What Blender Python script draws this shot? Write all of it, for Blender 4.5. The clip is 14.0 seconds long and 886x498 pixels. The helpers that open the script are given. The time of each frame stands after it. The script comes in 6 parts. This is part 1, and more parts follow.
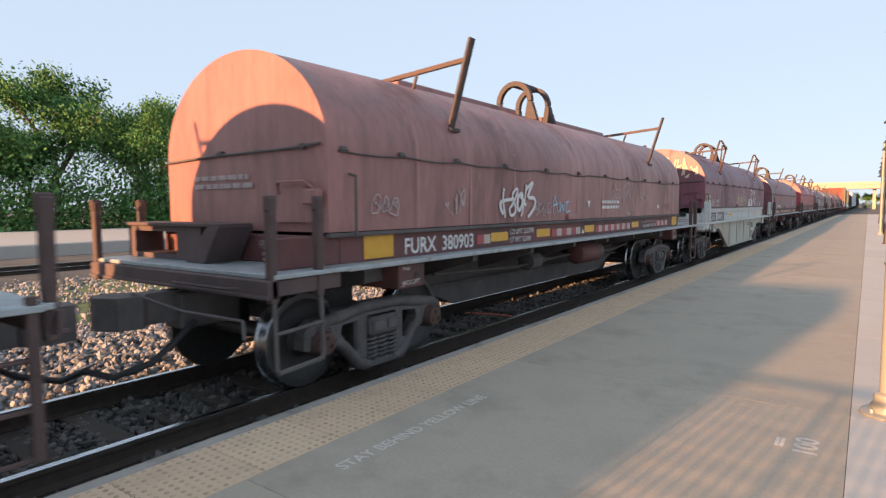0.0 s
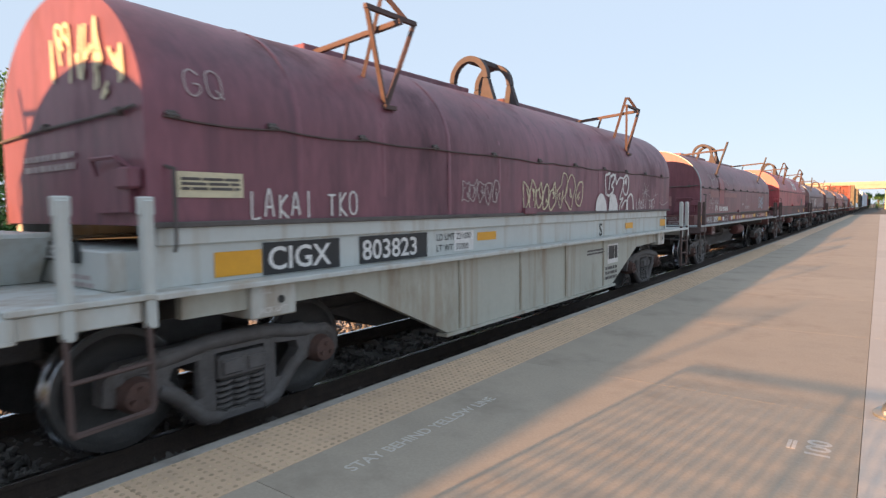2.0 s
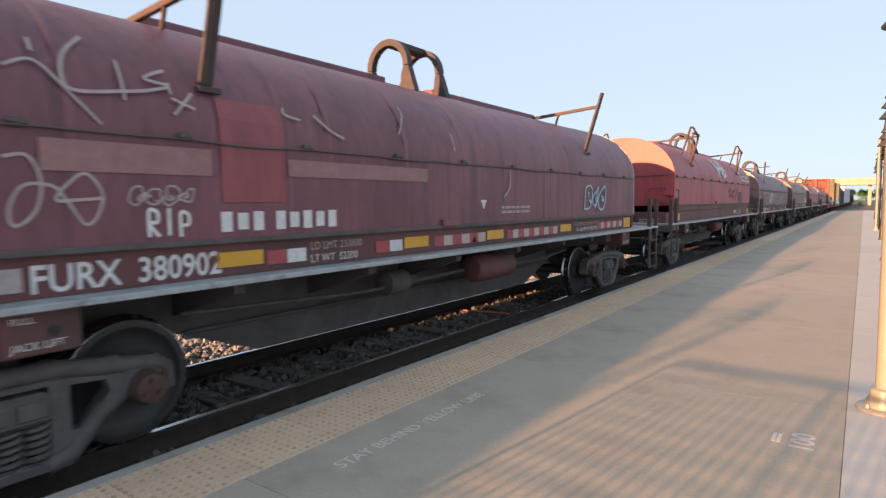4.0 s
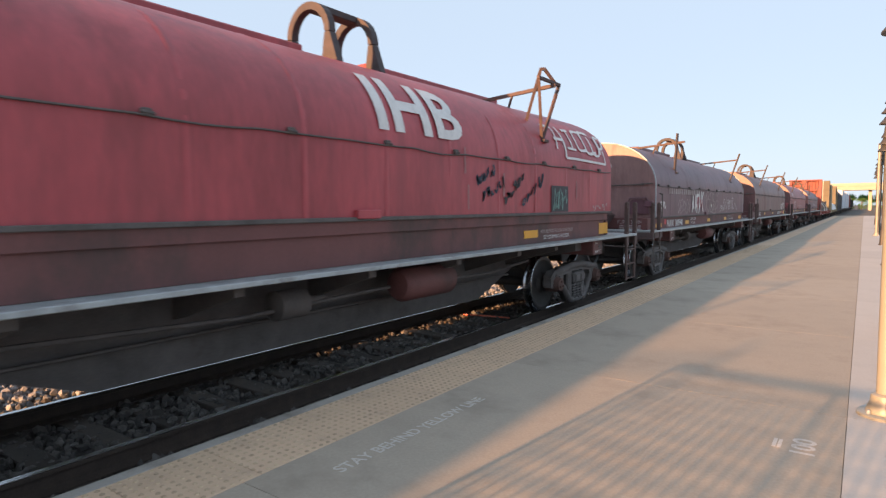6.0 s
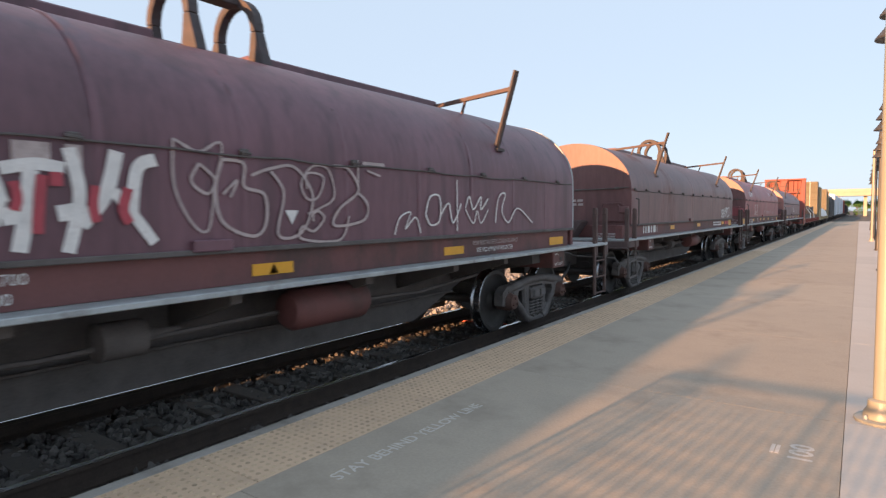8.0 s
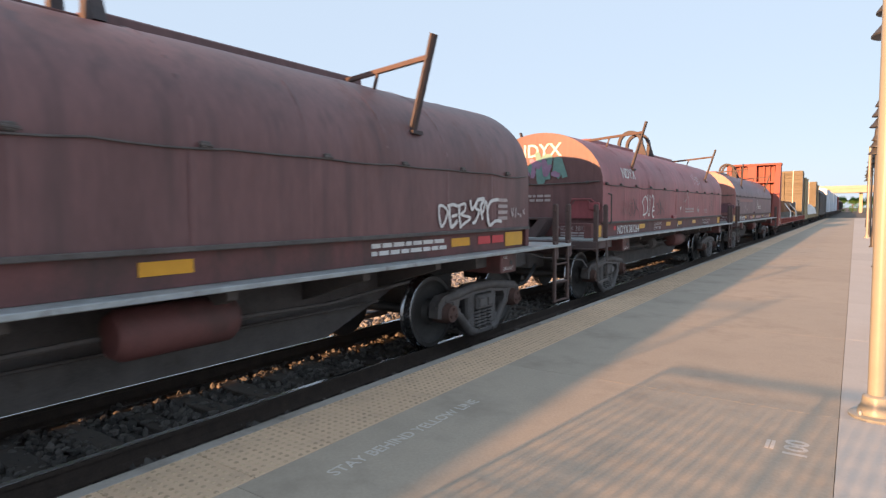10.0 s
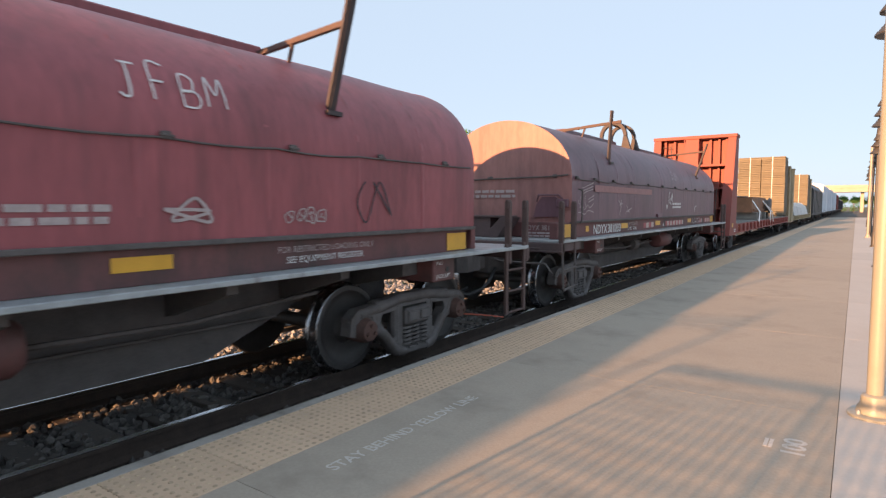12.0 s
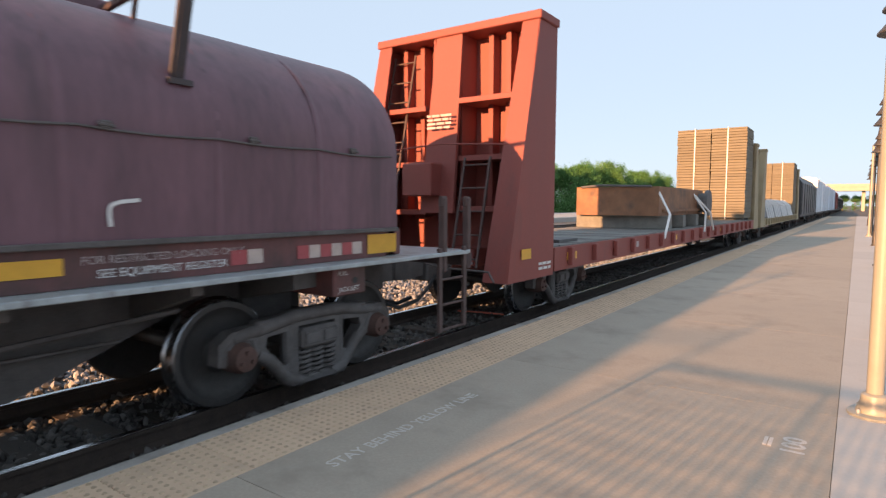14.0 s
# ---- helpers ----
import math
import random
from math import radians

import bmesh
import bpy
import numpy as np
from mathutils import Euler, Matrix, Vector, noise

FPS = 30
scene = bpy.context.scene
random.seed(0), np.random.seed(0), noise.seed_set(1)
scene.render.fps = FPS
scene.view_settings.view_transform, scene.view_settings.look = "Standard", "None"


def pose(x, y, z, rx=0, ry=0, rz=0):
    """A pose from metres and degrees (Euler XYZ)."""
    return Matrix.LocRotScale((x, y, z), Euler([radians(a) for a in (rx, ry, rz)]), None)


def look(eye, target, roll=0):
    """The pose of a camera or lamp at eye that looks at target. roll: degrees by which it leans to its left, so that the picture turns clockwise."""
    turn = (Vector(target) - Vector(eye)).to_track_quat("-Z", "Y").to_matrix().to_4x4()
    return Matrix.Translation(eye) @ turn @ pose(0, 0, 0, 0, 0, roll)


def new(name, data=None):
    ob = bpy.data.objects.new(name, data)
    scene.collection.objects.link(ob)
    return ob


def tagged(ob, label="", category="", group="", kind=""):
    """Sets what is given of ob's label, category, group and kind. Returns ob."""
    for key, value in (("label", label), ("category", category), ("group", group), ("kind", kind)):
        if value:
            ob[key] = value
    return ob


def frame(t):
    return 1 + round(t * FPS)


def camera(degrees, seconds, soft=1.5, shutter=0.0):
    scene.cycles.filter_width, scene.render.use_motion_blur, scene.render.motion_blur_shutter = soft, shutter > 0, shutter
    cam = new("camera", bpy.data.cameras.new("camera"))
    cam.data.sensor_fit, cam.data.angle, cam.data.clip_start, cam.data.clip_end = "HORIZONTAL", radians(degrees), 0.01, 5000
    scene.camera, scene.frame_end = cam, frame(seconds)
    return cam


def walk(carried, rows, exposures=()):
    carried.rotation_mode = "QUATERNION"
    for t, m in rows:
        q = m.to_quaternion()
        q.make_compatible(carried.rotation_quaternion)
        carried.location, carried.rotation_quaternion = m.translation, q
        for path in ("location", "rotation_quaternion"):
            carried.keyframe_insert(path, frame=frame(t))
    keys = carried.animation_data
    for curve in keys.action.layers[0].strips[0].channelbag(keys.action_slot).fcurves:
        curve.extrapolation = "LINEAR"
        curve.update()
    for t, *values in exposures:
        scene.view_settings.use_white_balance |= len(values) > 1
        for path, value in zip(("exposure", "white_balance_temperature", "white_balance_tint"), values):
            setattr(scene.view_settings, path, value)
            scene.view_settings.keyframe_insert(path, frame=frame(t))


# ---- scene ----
EXPOSURE, KELVIN, TINT, SKY, SKY_EL, SUN, HAZE = 2.2, 8000, 19.5, 0.075, 20.0, 2.6, 0.92

# ---- the camera: held by hand on the platform, with a slight drift of its aim ----
EYE = (0.0, 0.0, 1.563)
AIM = [  # seconds, degrees to the left of the track, tilt, lean
    (0.0, 36.00, -4.18, -0.37),
    (0.5, 36.31, -3.87, -0.40),
    (1.0, 36.91, -3.56, -0.66),
    (1.5, 36.79, -4.25, -0.61),
    (2.0, 36.80, -4.01, -0.60),
    (2.5, 36.61, -4.18, -0.68),
    (3.0, 36.33, -4.34, -0.66),
    (3.5, 36.00, -4.56, -0.42),
    (4.0, 35.72, -4.38, -0.63),
    (6.5, 35.76, -3.87, -0.45),
    (7.0, 35.72, -3.73, -0.54),
    (7.5, 35.66, -3.67, -0.54),
    (8.0, 35.46, -3.37, -0.56),
    (10.5, 35.02, -3.89, -0.37),
    (11.0, 35.23, -4.10, 0.08),
    (11.5, 35.14, -4.04, -0.00),
    (12.0, 35.20, -4.11, -0.04),
    (12.5, 34.88, -4.17, -0.08),
    (13.0, 35.29, -4.03, 0.04),
    (13.5, 35.40, -4.02, 0.09),
    (14.0, 35.26, -4.37, 0.18),
]
cam = camera(74.30, 14.0, soft=1.3, shutter=0.12)


def aimed(yaw, tilt, lean):
    way = Euler((radians(90 + tilt), 0, radians(yaw))).to_matrix() @ Vector((0, 0, -1))
    return look(EYE, Vector(EYE) + way * 10, lean)


walk(cam, [(t, aimed(yaw, tilt, lean)) for t, yaw, tilt, lean in AIM], [(0.0, EXPOSURE, KELVIN, TINT), (14.0, EXPOSURE, KELVIN, TINT)])

# ---- light: a low evening sun behind the camera, nearly along the track, and a clear sky ----
SUN_AZ, SUN_EL = 187.3, 9.0
world = bpy.data.worlds.new("sky")
scene.world = world
world.use_nodes = True
wn = world.node_tree.nodes
sky = wn.new("ShaderNodeTexSky")
sky.sky_type, sky.sun_disc = "NISHITA", False
sky.sun_elevation, sky.sun_rotation = radians(SKY_EL), radians(SUN_AZ)
sky.air_density, sky.dust_density, sky.ozone_density, sky.altitude = 1.0, 0.8, 2.0, 200
wn["Background"].inputs["Strength"].default_value = SKY
haze = wn.new("ShaderNodeMix")  # thin even evening haze over the whole sky
haze.data_type = "RGBA"
haze.inputs[0].default_value = HAZE
haze.inputs[7].default_value = (1.55, 2.3, 3.2, 1)
world.node_tree.links.new(sky.outputs[0], haze.inputs[6])
world.node_tree.links.new(haze.outputs[2], wn["Background"].inputs["Color"])
sun = new("sun", bpy.data.lights.new("sun", "SUN"))
sun.data.energy, sun.data.angle, sun.data.color = SUN, radians(0.6), (1.0, 0.58, 0.31)
a, e = radians(SUN_AZ), radians(SUN_EL)
sun.matrix_world = look((60 * math.sin(a) * math.cos(e), 60 * math.cos(a) * math.cos(e), 60 * math.sin(e)), (0, 0, 0))


# ---- materials ----
def material(name, base, rough=0.7, metal=0.0, vary=0.25, scale=3.0, grain=60.0, bump=0.15, dirt=None, dirt_amount=0.45,
             dirt_scale=1.2, streak=1.0, per_object=0.0, per_island=0.0, spec=0.5, dirt_rough=None, depth=0.01, runs=None):
    """A painted, rusted or stony surface: colour varied at two scales, stains of a second colour, fine relief."""
    m = bpy.data.materials.new(name)
    m.use_nodes = True
    nt = m.node_tree
    n, l = nt.nodes, nt.links
    bsdf = n["Principled BSDF"]
    co = n.new("ShaderNodeTexCoord")
    mp = n.new("ShaderNodeMapping")
    mp.inputs["Scale"].default_value = (1, 1, 1 / streak)
    l.new(co.outputs["Object"], mp.inputs["Vector"])

    def noise_at(s, detail, rough_):
        t = n.new("ShaderNodeTexNoise")
        t.inputs["Scale"].default_value, t.inputs["Detail"].default_value, t.inputs["Roughness"].default_value = s, detail, rough_
        l.new(mp.outputs[0], t.inputs["Vector"])
        return t.outputs["Fac"]

    def math_node(op, x, y):
        k = n.new("ShaderNodeMath")
        k.operation = op
        for i, v in enumerate((x, y)):
            if isinstance(v, (int, float)):
                k.inputs[i].default_value = v
            else:
                l.new(v, k.inputs[i])
        return k.outputs[0]

    def mixed(fac, x, y):
        k = n.new("ShaderNodeMix")
        k.data_type = "RGBA"
        l.new(fac, k.inputs[0])
        for i, v in ((6, x), (7, y)):
            if isinstance(v, tuple):
                k.inputs[i].default_value = (*v, 1)
            else:
                l.new(v, k.inputs[i])
        return k.outputs[2]

    big, fine = noise_at(scale, 5, 0.6), noise_at(grain, 3, 0.6)
    tone = math_node("ADD", math_node("MULTIPLY", big, 0.65), math_node("MULTIPLY", fine, 0.35))
    lo, hi = (tuple(max(0, c * (1 - vary)) for c in base), tuple(min(1, c * (1 + vary)) for c in base))
    ramp = n.new("ShaderNodeMapRange")
    ramp.inputs["From Min"].default_value, ramp.inputs["From Max"].default_value = 0.3, 0.7
    l.new(tone, ramp.inputs["Value"])
    col = mixed(ramp.outputs[0], lo, hi)
    if dirt:
        d = noise_at(dirt_scale, 8, 0.68)
        r = n.new("ShaderNodeMapRange")
        edge = 0.68 - 0.36 * dirt_amount
        r.inputs["From Min"].default_value, r.inputs["From Max"].default_value = edge, edge + 0.16
        l.new(d, r.inputs["Value"])
        col = mixed(math_node("MULTIPLY", r.outputs[0], 0.85), col, dirt)
        if dirt_rough is not None:
            l.new(math_node("ADD", math_node("MULTIPLY", r.outputs[0], dirt_rough - rough), rough), bsdf.inputs["Roughness"])
    if runs:  # narrow stains that ran down the face
        rm = n.new("ShaderNodeMapping")
        rm.inputs["Scale"].default_value = (5.5, 5.5, 0.35)
        l.new(co.outputs["Object"], rm.inputs["Vector"])
        rt = n.new("ShaderNodeTexNoise")
        rt.inputs["Scale"].default_value, rt.inputs["Detail"].default_value = 1.0, 4
        l.new(rm.outputs[0], rt.inputs["Vector"])
        rr = n.new("ShaderNodeMapRange")
        rr.inputs["From Min"].default_value, rr.inputs["From Max"].default_value = 0.52, 0.72
        l.new(rt.outputs["Fac"], rr.inputs["Value"])
        col = mixed(math_node("MULTIPLY", rr.outputs[0], 0.65), col, runs)
    if per_object or per_island:
        src = n.new("ShaderNodeObjectInfo").outputs["Random"] if per_object else n.new("ShaderNodeNewGeometry").outputs["Random Per Island"]
        amount = per_object or per_island
        hsv = n.new("ShaderNodeHueSaturation")
        l.new(col, hsv.inputs["Color"])
        l.new(math_node("ADD", math_node("MULTIPLY", src, 2 * amount), 1 - amount), hsv.inputs["Value"])
        col = hsv.outputs[0]
    l.new(col, bsdf.inputs["Base Color"])
    if not (dirt and dirt_rough is not None):
        l.new(math_node("ADD", math_node("MULTIPLY", big, 0.2), rough - 0.1), bsdf.inputs["Roughness"])
    bsdf.inputs["Metallic"].default_value = metal
    bsdf.inputs["Specular IOR Level"].default_value = spec
    if bump:
        b = n.new("ShaderNodeBump")
        b.inputs["Strength"].default_value, b.inputs["Distance"].default_value = bump, depth
        l.new(tone, b.inputs["Height"])
        l.new(b.outputs[0], bsdf.inputs["Normal"])
    return m


HOOD_PAINT = dict(rough=0.46, vary=0.34, scale=1.3, grain=14, bump=0.25, dirt_scale=1.0, streak=3.5, spec=0.5, dirt_rough=0.72)
PAINT_BROWN = material("oxide_brown_paint", runs=(0.186, 0.090, 0.087), base=(0.331, 0.150, 0.135), dirt=(0.152, 0.085, 0.082), **HOOD_PAINT)
PAINT_PLUM = material("plum_brown_paint", runs=(0.102, 0.041, 0.057), base=(0.199, 0.071, 0.094), dirt=(0.079, 0.038, 0.049), **HOOD_PAINT)
PAINT_MAROON = material("weathered_maroon_paint", runs=(0.094, 0.038, 0.047), base=(0.198, 0.068, 0.085), dirt=(0.194, 0.084, 0.091), dirt_amount=0.3, **HOOD_PAINT)
PAINT_RED = material("faded_red_paint", runs=(0.272, 0.050, 0.058), base=(0.389, 0.061, 0.072), dirt=(0.209, 0.054, 0.057), dirt_amount=0.3, **HOOD_PAINT)
PAINT_GREY = material("grey_brown_paint", (0.245, 0.140, 0.134), dirt=(0.128, 0.060, 0.057), **HOOD_PAINT)
PAINT_DULL = material("dull_brown_paint", runs=(0.081, 0.043, 0.044), base=(0.153, 0.071, 0.071), dirt=(0.162, 0.071, 0.056), dirt_amount=0.35, **HOOD_PAINT)
PAINT_WINE = material("wine_red_paint", runs=(0.177, 0.051, 0.055), base=(0.292, 0.070, 0.079), dirt=(0.116, 0.045, 0.050), dirt_amount=0.3, **HOOD_PAINT)
PAINT_SOOT = material("soot_brown_paint", runs=(0.071, 0.036, 0.044), base=(0.144, 0.067, 0.084), dirt=(0.157, 0.092, 0.091), dirt_amount=0.25, **HOOD_PAINT)
PAINT_SILL = material("dark_red_sill_paint", (0.160, 0.060, 0.057), rough=0.65, scale=1.5, dirt=(0.056, 0.038, 0.034), dirt_amount=0.5, streak=2)
PAINT_LIGHT = material("pale_grey_paint", runs=(0.33, 0.26, 0.19), base=(0.50, 0.53, 0.51), rough=0.55, vary=0.1, scale=1.2, dirt=(0.30, 0.22, 0.15), dirt_amount=0.3, streak=4, bump=0.1)
PAINT_GIRDER = material("stained_cream_grey_paint", runs=(0.26, 0.18, 0.11), base=(0.42, 0.43, 0.38), rough=0.6, vary=0.15, scale=0.9, dirt=(0.27, 0.22, 0.16), dirt_amount=0.42, streak=3, bump=0.15)
TAN = material("faded_tan_bulkhead_paint", (0.34, 0.27, 0.165), rough=0.7, vary=0.15, scale=1.5, dirt=(0.2, 0.14, 0.09), dirt_amount=0.35)
GALV = material("worn_galvanised_edge", (0.34, 0.38, 0.39), rough=0.5, metal=0.2, vary=0.3, scale=5, dirt=(0.15, 0.13, 0.12), dirt_amount=0.35, dirt_scale=4)
END_PAINT = material("grimy_end_paint", (0.105, 0.07, 0.068), rough=0.75, vary=0.3, scale=3, dirt=(0.05, 0.04, 0.04), dirt_amount=0.4, streak=2)
UNDER = material("grimy_underframe_steel", (0.104, 0.092, 0.088), rough=0.8, vary=0.4, scale=4, dirt=(0.057, 0.041, 0.034), dirt_amount=0.35)
TRUCK = material("grimy_cast_steel", (0.111, 0.103, 0.101), rough=0.7, vary=0.35, scale=7, dirt=(0.063, 0.048, 0.041), dirt_amount=0.4, bump=0.3)
RUSTCAP = material("rusty_bearing_cap", (0.105, 0.055, 0.045), rough=0.8, vary=0.35, scale=14, dirt=(0.05, 0.04, 0.04), dirt_amount=0.4)
WHEEL = material("dark_wheel_steel", (0.064, 0.060, 0.058), rough=0.6, metal=0.3, vary=0.35, scale=9)
TREAD = material("polished_tread_steel", (0.358, 0.370, 0.390), rough=0.25, metal=1.0, vary=0.15, scale=20, bump=0.05)
RAILTOP = material("polished_rail_steel", (0.6, 0.62, 0.65), rough=0.22, metal=1.0, vary=0.1, scale=12, bump=0.03)
RAILSIDE = material("rusty_rail_steel", (0.05, 0.035, 0.028), rough=0.85, vary=0.4, scale=8)
BRACE = material("rusty_brown_bar", (0.095, 0.06, 0.055), rough=0.75, vary=0.35, scale=8, dirt=(0.07, 0.05, 0.045), dirt_amount=0.45, dirt_scale=4)
GUIDE_STEEL = material("dark_guide_steel", (0.062, 0.05, 0.052), rough=0.7, vary=0.35, scale=8, dirt=(0.09, 0.055, 0.045), dirt_amount=0.4, dirt_scale=5)
WHITE = material("chalky_white_lettering", (0.68, 0.67, 0.65), rough=0.7, vary=0.2, scale=9, bump=0.05, dirt=(0.4, 0.34, 0.32), dirt_amount=0.28, dirt_scale=9)
FADED = material("faded_white_lettering", (0.42, 0.35, 0.34), rough=0.75, vary=0.25, scale=12, bump=0.05)
GRAF_PINK = material("faded_pink_spray", (0.34, 0.175, 0.17), rough=0.7, vary=0.2, scale=10, bump=0)
GRAF_BLACK = material("black_spray", (0.03, 0.028, 0.035), rough=0.5, vary=0.3, scale=10, bump=0)
GRAF_TEAL = material("teal_spray", (0.14, 0.29, 0.26), rough=0.6, vary=0.25, scale=6, bump=0)
GRAF_MAGENTA = material("violet_spray", (0.33, 0.19, 0.29), rough=0.6, vary=0.25, scale=6, bump=0)
GRAF_BLUE = material("blue_black_spray", (0.03, 0.05, 0.075), rough=0.6, vary=0.3, scale=10, bump=0)
GRAF_SKY = material("pale_blue_spray", (0.34, 0.52, 0.62), rough=0.7, vary=0.2, scale=10, bump=0)
GRAF_RED = material("red_spray", (0.42, 0.06, 0.08), rough=0.6, vary=0.25, scale=8, bump=0)
GRAF_CORAL = material("coral_plastic", (0.75, 0.16, 0.10), rough=0.5, vary=0.1, bump=0)
GRAF_YELLOW = material("pale_yellow_spray", (0.62, 0.55, 0.38), rough=0.7, vary=0.2, scale=10, bump=0)
YELLOW = material("yellow_reflector_sheet", (0.72, 0.36, 0.04), rough=0.4, vary=0.1, scale=6, bump=0.05)
ORANGE = material("orange_reflector_sheet", (0.75, 0.34, 0.03), rough=0.4, vary=0.1, scale=6, bump=0.05)
REDTAG = material("red_tag", (0.62, 0.05, 0.06), rough=0.45, vary=0.1, bump=0.02)
STRIPE_RED = material("worn_red_stripe", (0.42, 0.075, 0.08), rough=0.5, vary=0.2, scale=8, bump=0.03)
STRIPE_PALE = material("dusty_white_stripe", (0.52, 0.41, 0.36), rough=0.55, vary=0.2, scale=8, bump=0.03)
BLACKTAG = material("black_panel_paint", (0.018, 0.02, 0.022), rough=0.5, vary=0.2, bump=0.03)
BULKRED = material("oxide_red_bulkhead_paint", (0.261, 0.064, 0.052), rough=0.65, vary=0.15, scale=1.4, dirt=(0.198, 0.064, 0.054), dirt_amount=0.32, streak=3, dirt_scale=1.6)
TIMBER = material("weathered_deck_timber", (0.17, 0.165, 0.15), rough=0.85, vary=0.35, scale=3, grain=35, per_object=0.25)
LUMBER = material("kraft_brown_lumber", (0.169, 0.147, 0.106), rough=0.75, vary=0.16, scale=3, grain=30, per_object=0.12)
RUSTBLOCK = material("rusty_steel_load", (0.26, 0.125, 0.07), rough=0.8, vary=0.4, scale=2.5, dirt=(0.09, 0.07, 0.06), dirt_amount=0.5)
STRAP = material("white_strap", (0.75, 0.74, 0.72), rough=0.6, vary=0.08, bump=0.02)
TARP = material("grey_tarpaulin", (0.2, 0.2, 0.21), rough=0.55, vary=0.25, scale=4)
BOXWHITE = material("pale_blue_white_paint", (0.62, 0.68, 0.74), rough=0.5, vary=0.08, scale=1.5, dirt=(0.4, 0.36, 0.32), dirt_amount=0.25, streak=3)
DARKCAR = material("black_car_paint", (0.045, 0.047, 0.052), rough=0.55, vary=0.3, scale=2, dirt=(0.10, 0.085, 0.075), dirt_amount=0.3)
CONCRETE = material("grey_platform_concrete", (0.377, 0.320, 0.254), rough=0.86, vary=0.2, scale=0.9, grain=45, bump=0.22, dirt=(0.276, 0.234, 0.187), dirt_amount=0.5, dirt_scale=0.9, per_object=0.035, depth=0.012)
CONCRETE_PALE = material("pale_pavement_concrete", (0.47, 0.44, 0.40), rough=0.88, vary=0.1, scale=1.2, grain=50, bump=0.2, dirt=(0.36, 0.33, 0.29), dirt_amount=0.3, per_object=0.05)
EDGE_CONC = material("platform_edge_concrete", (0.33, 0.31, 0.28), rough=0.88, vary=0.18, scale=2, dirt=(0.16, 0.14, 0.12), dirt_amount=0.4)
TACTILE = material("faded_yellow_tactile_tile", (0.591, 0.415, 0.285), rough=0.8, vary=0.1, scale=1.5, grain=40, dirt=(0.447, 0.322, 0.233), dirt_amount=0.4, dirt_scale=1.4, per_object=0.06)
# domes browner and darker than the tile they stand on
TACTILE_DOME = material("darker_tactile_dome", (0.458, 0.329, 0.218), rough=0.8, vary=0.2, scale=3, per_island=0.2)
MARKING = material("worn_white_platform_paint", (0.57, 0.53, 0.48), rough=0.85, vary=0.3, scale=14, dirt=(0.38, 0.345, 0.29), dirt_amount=0.58, dirt_scale=14)
GROUND = material("cinder_ground", (0.10, 0.09, 0.078), rough=0.95, vary=0.4, scale=0.6, grain=24, bump=0.6, dirt=(0.19, 0.17, 0.14), dirt_amount=0.4, dirt_scale=0.4, depth=0.03)
BALLAST_DARK = material("dark_ballast_bed", (0.07, 0.066, 0.063), rough=0.95, vary=0.5, scale=8, grain=40, bump=0.8, depth=0.03)
STONE = material("ballast_stone", (0.245, 0.245, 0.248), rough=0.9, vary=0.35, scale=9, per_island=0.5)
STONE_DARK = material("dark_ballast_stone", (0.105, 0.099, 0.094), rough=0.9, vary=0.35, scale=9, per_island=0.5)
TIE = material("creosoted_tie", (0.055, 0.042, 0.034), rough=0.9, vary=0.4, scale=5, grain=30, per_object=0.3)
LEAF = material("green_foliage", (0.069, 0.180, 0.055), rough=0.65, vary=0.35, scale=0.4, grain=3, bump=0, per_island=0.35, spec=0.2)
LEAF_LIGHT = material("yellow_green_foliage", (0.097, 0.212, 0.058), rough=0.65, vary=0.3, scale=0.4, grain=3, bump=0, per_island=0.35, spec=0.2)
BARK = material("grey_brown_bark", (0.13, 0.10, 0.075), rough=0.9, vary=0.35, scale=4, bump=0.6)
GRASS = material("dry_grass", (0.13, 0.15, 0.05), rough=0.9, vary=0.4, scale=0.5, grain=18, bump=0.5)
POLE = material("cream_painted_pole", (0.29, 0.285, 0.24), rough=0.4, vary=0.07, scale=4, bump=0.04)
POLE_DARK = material("dark_bronze_pole", (0.055, 0.05, 0.045), rough=0.5, vary=0.2, scale=5)
BRIDGE = material("beige_bridge_concrete", (0.40, 0.37, 0.31), rough=0.85, vary=0.12, scale=0.4, dirt=(0.27, 0.25, 0.21), dirt_amount=0.3)


# ---- builders ----
def box(bm, x0, x1, y0, y1, z0, z1, bevel=0.0):
    v = bmesh.ops.create_cube(bm, size=1)["verts"]
    for k in v:
        k.co = Vector(((x0 + x1) / 2 + k.co.x * (x1 - x0), (y0 + y1) / 2 + k.co.y * (y1 - y0), (z0 + z1) / 2 + k.co.z * (z1 - z0)))
    if bevel:
        bmesh.ops.bevel(bm, geom=list({ed for k in v for ed in k.link_edges}), offset=bevel, segments=1, affect="EDGES")
    return bm


def bar(bm, p, q, r, sides=8):
    """A round or square bar from p to q."""
    p, q = Vector(p), Vector(q)
    m = Matrix.Translation((p + q) / 2) @ (q - p).to_track_quat("Z", "Y").to_matrix().to_4x4()
    if sides == 4:
        m = m @ Matrix.Rotation(radians(45), 4, "Z")
    bmesh.ops.create_cone(bm, cap_ends=True, segments=sides, radius1=r, radius2=r, depth=(q - p).length, matrix=m)
    return bm


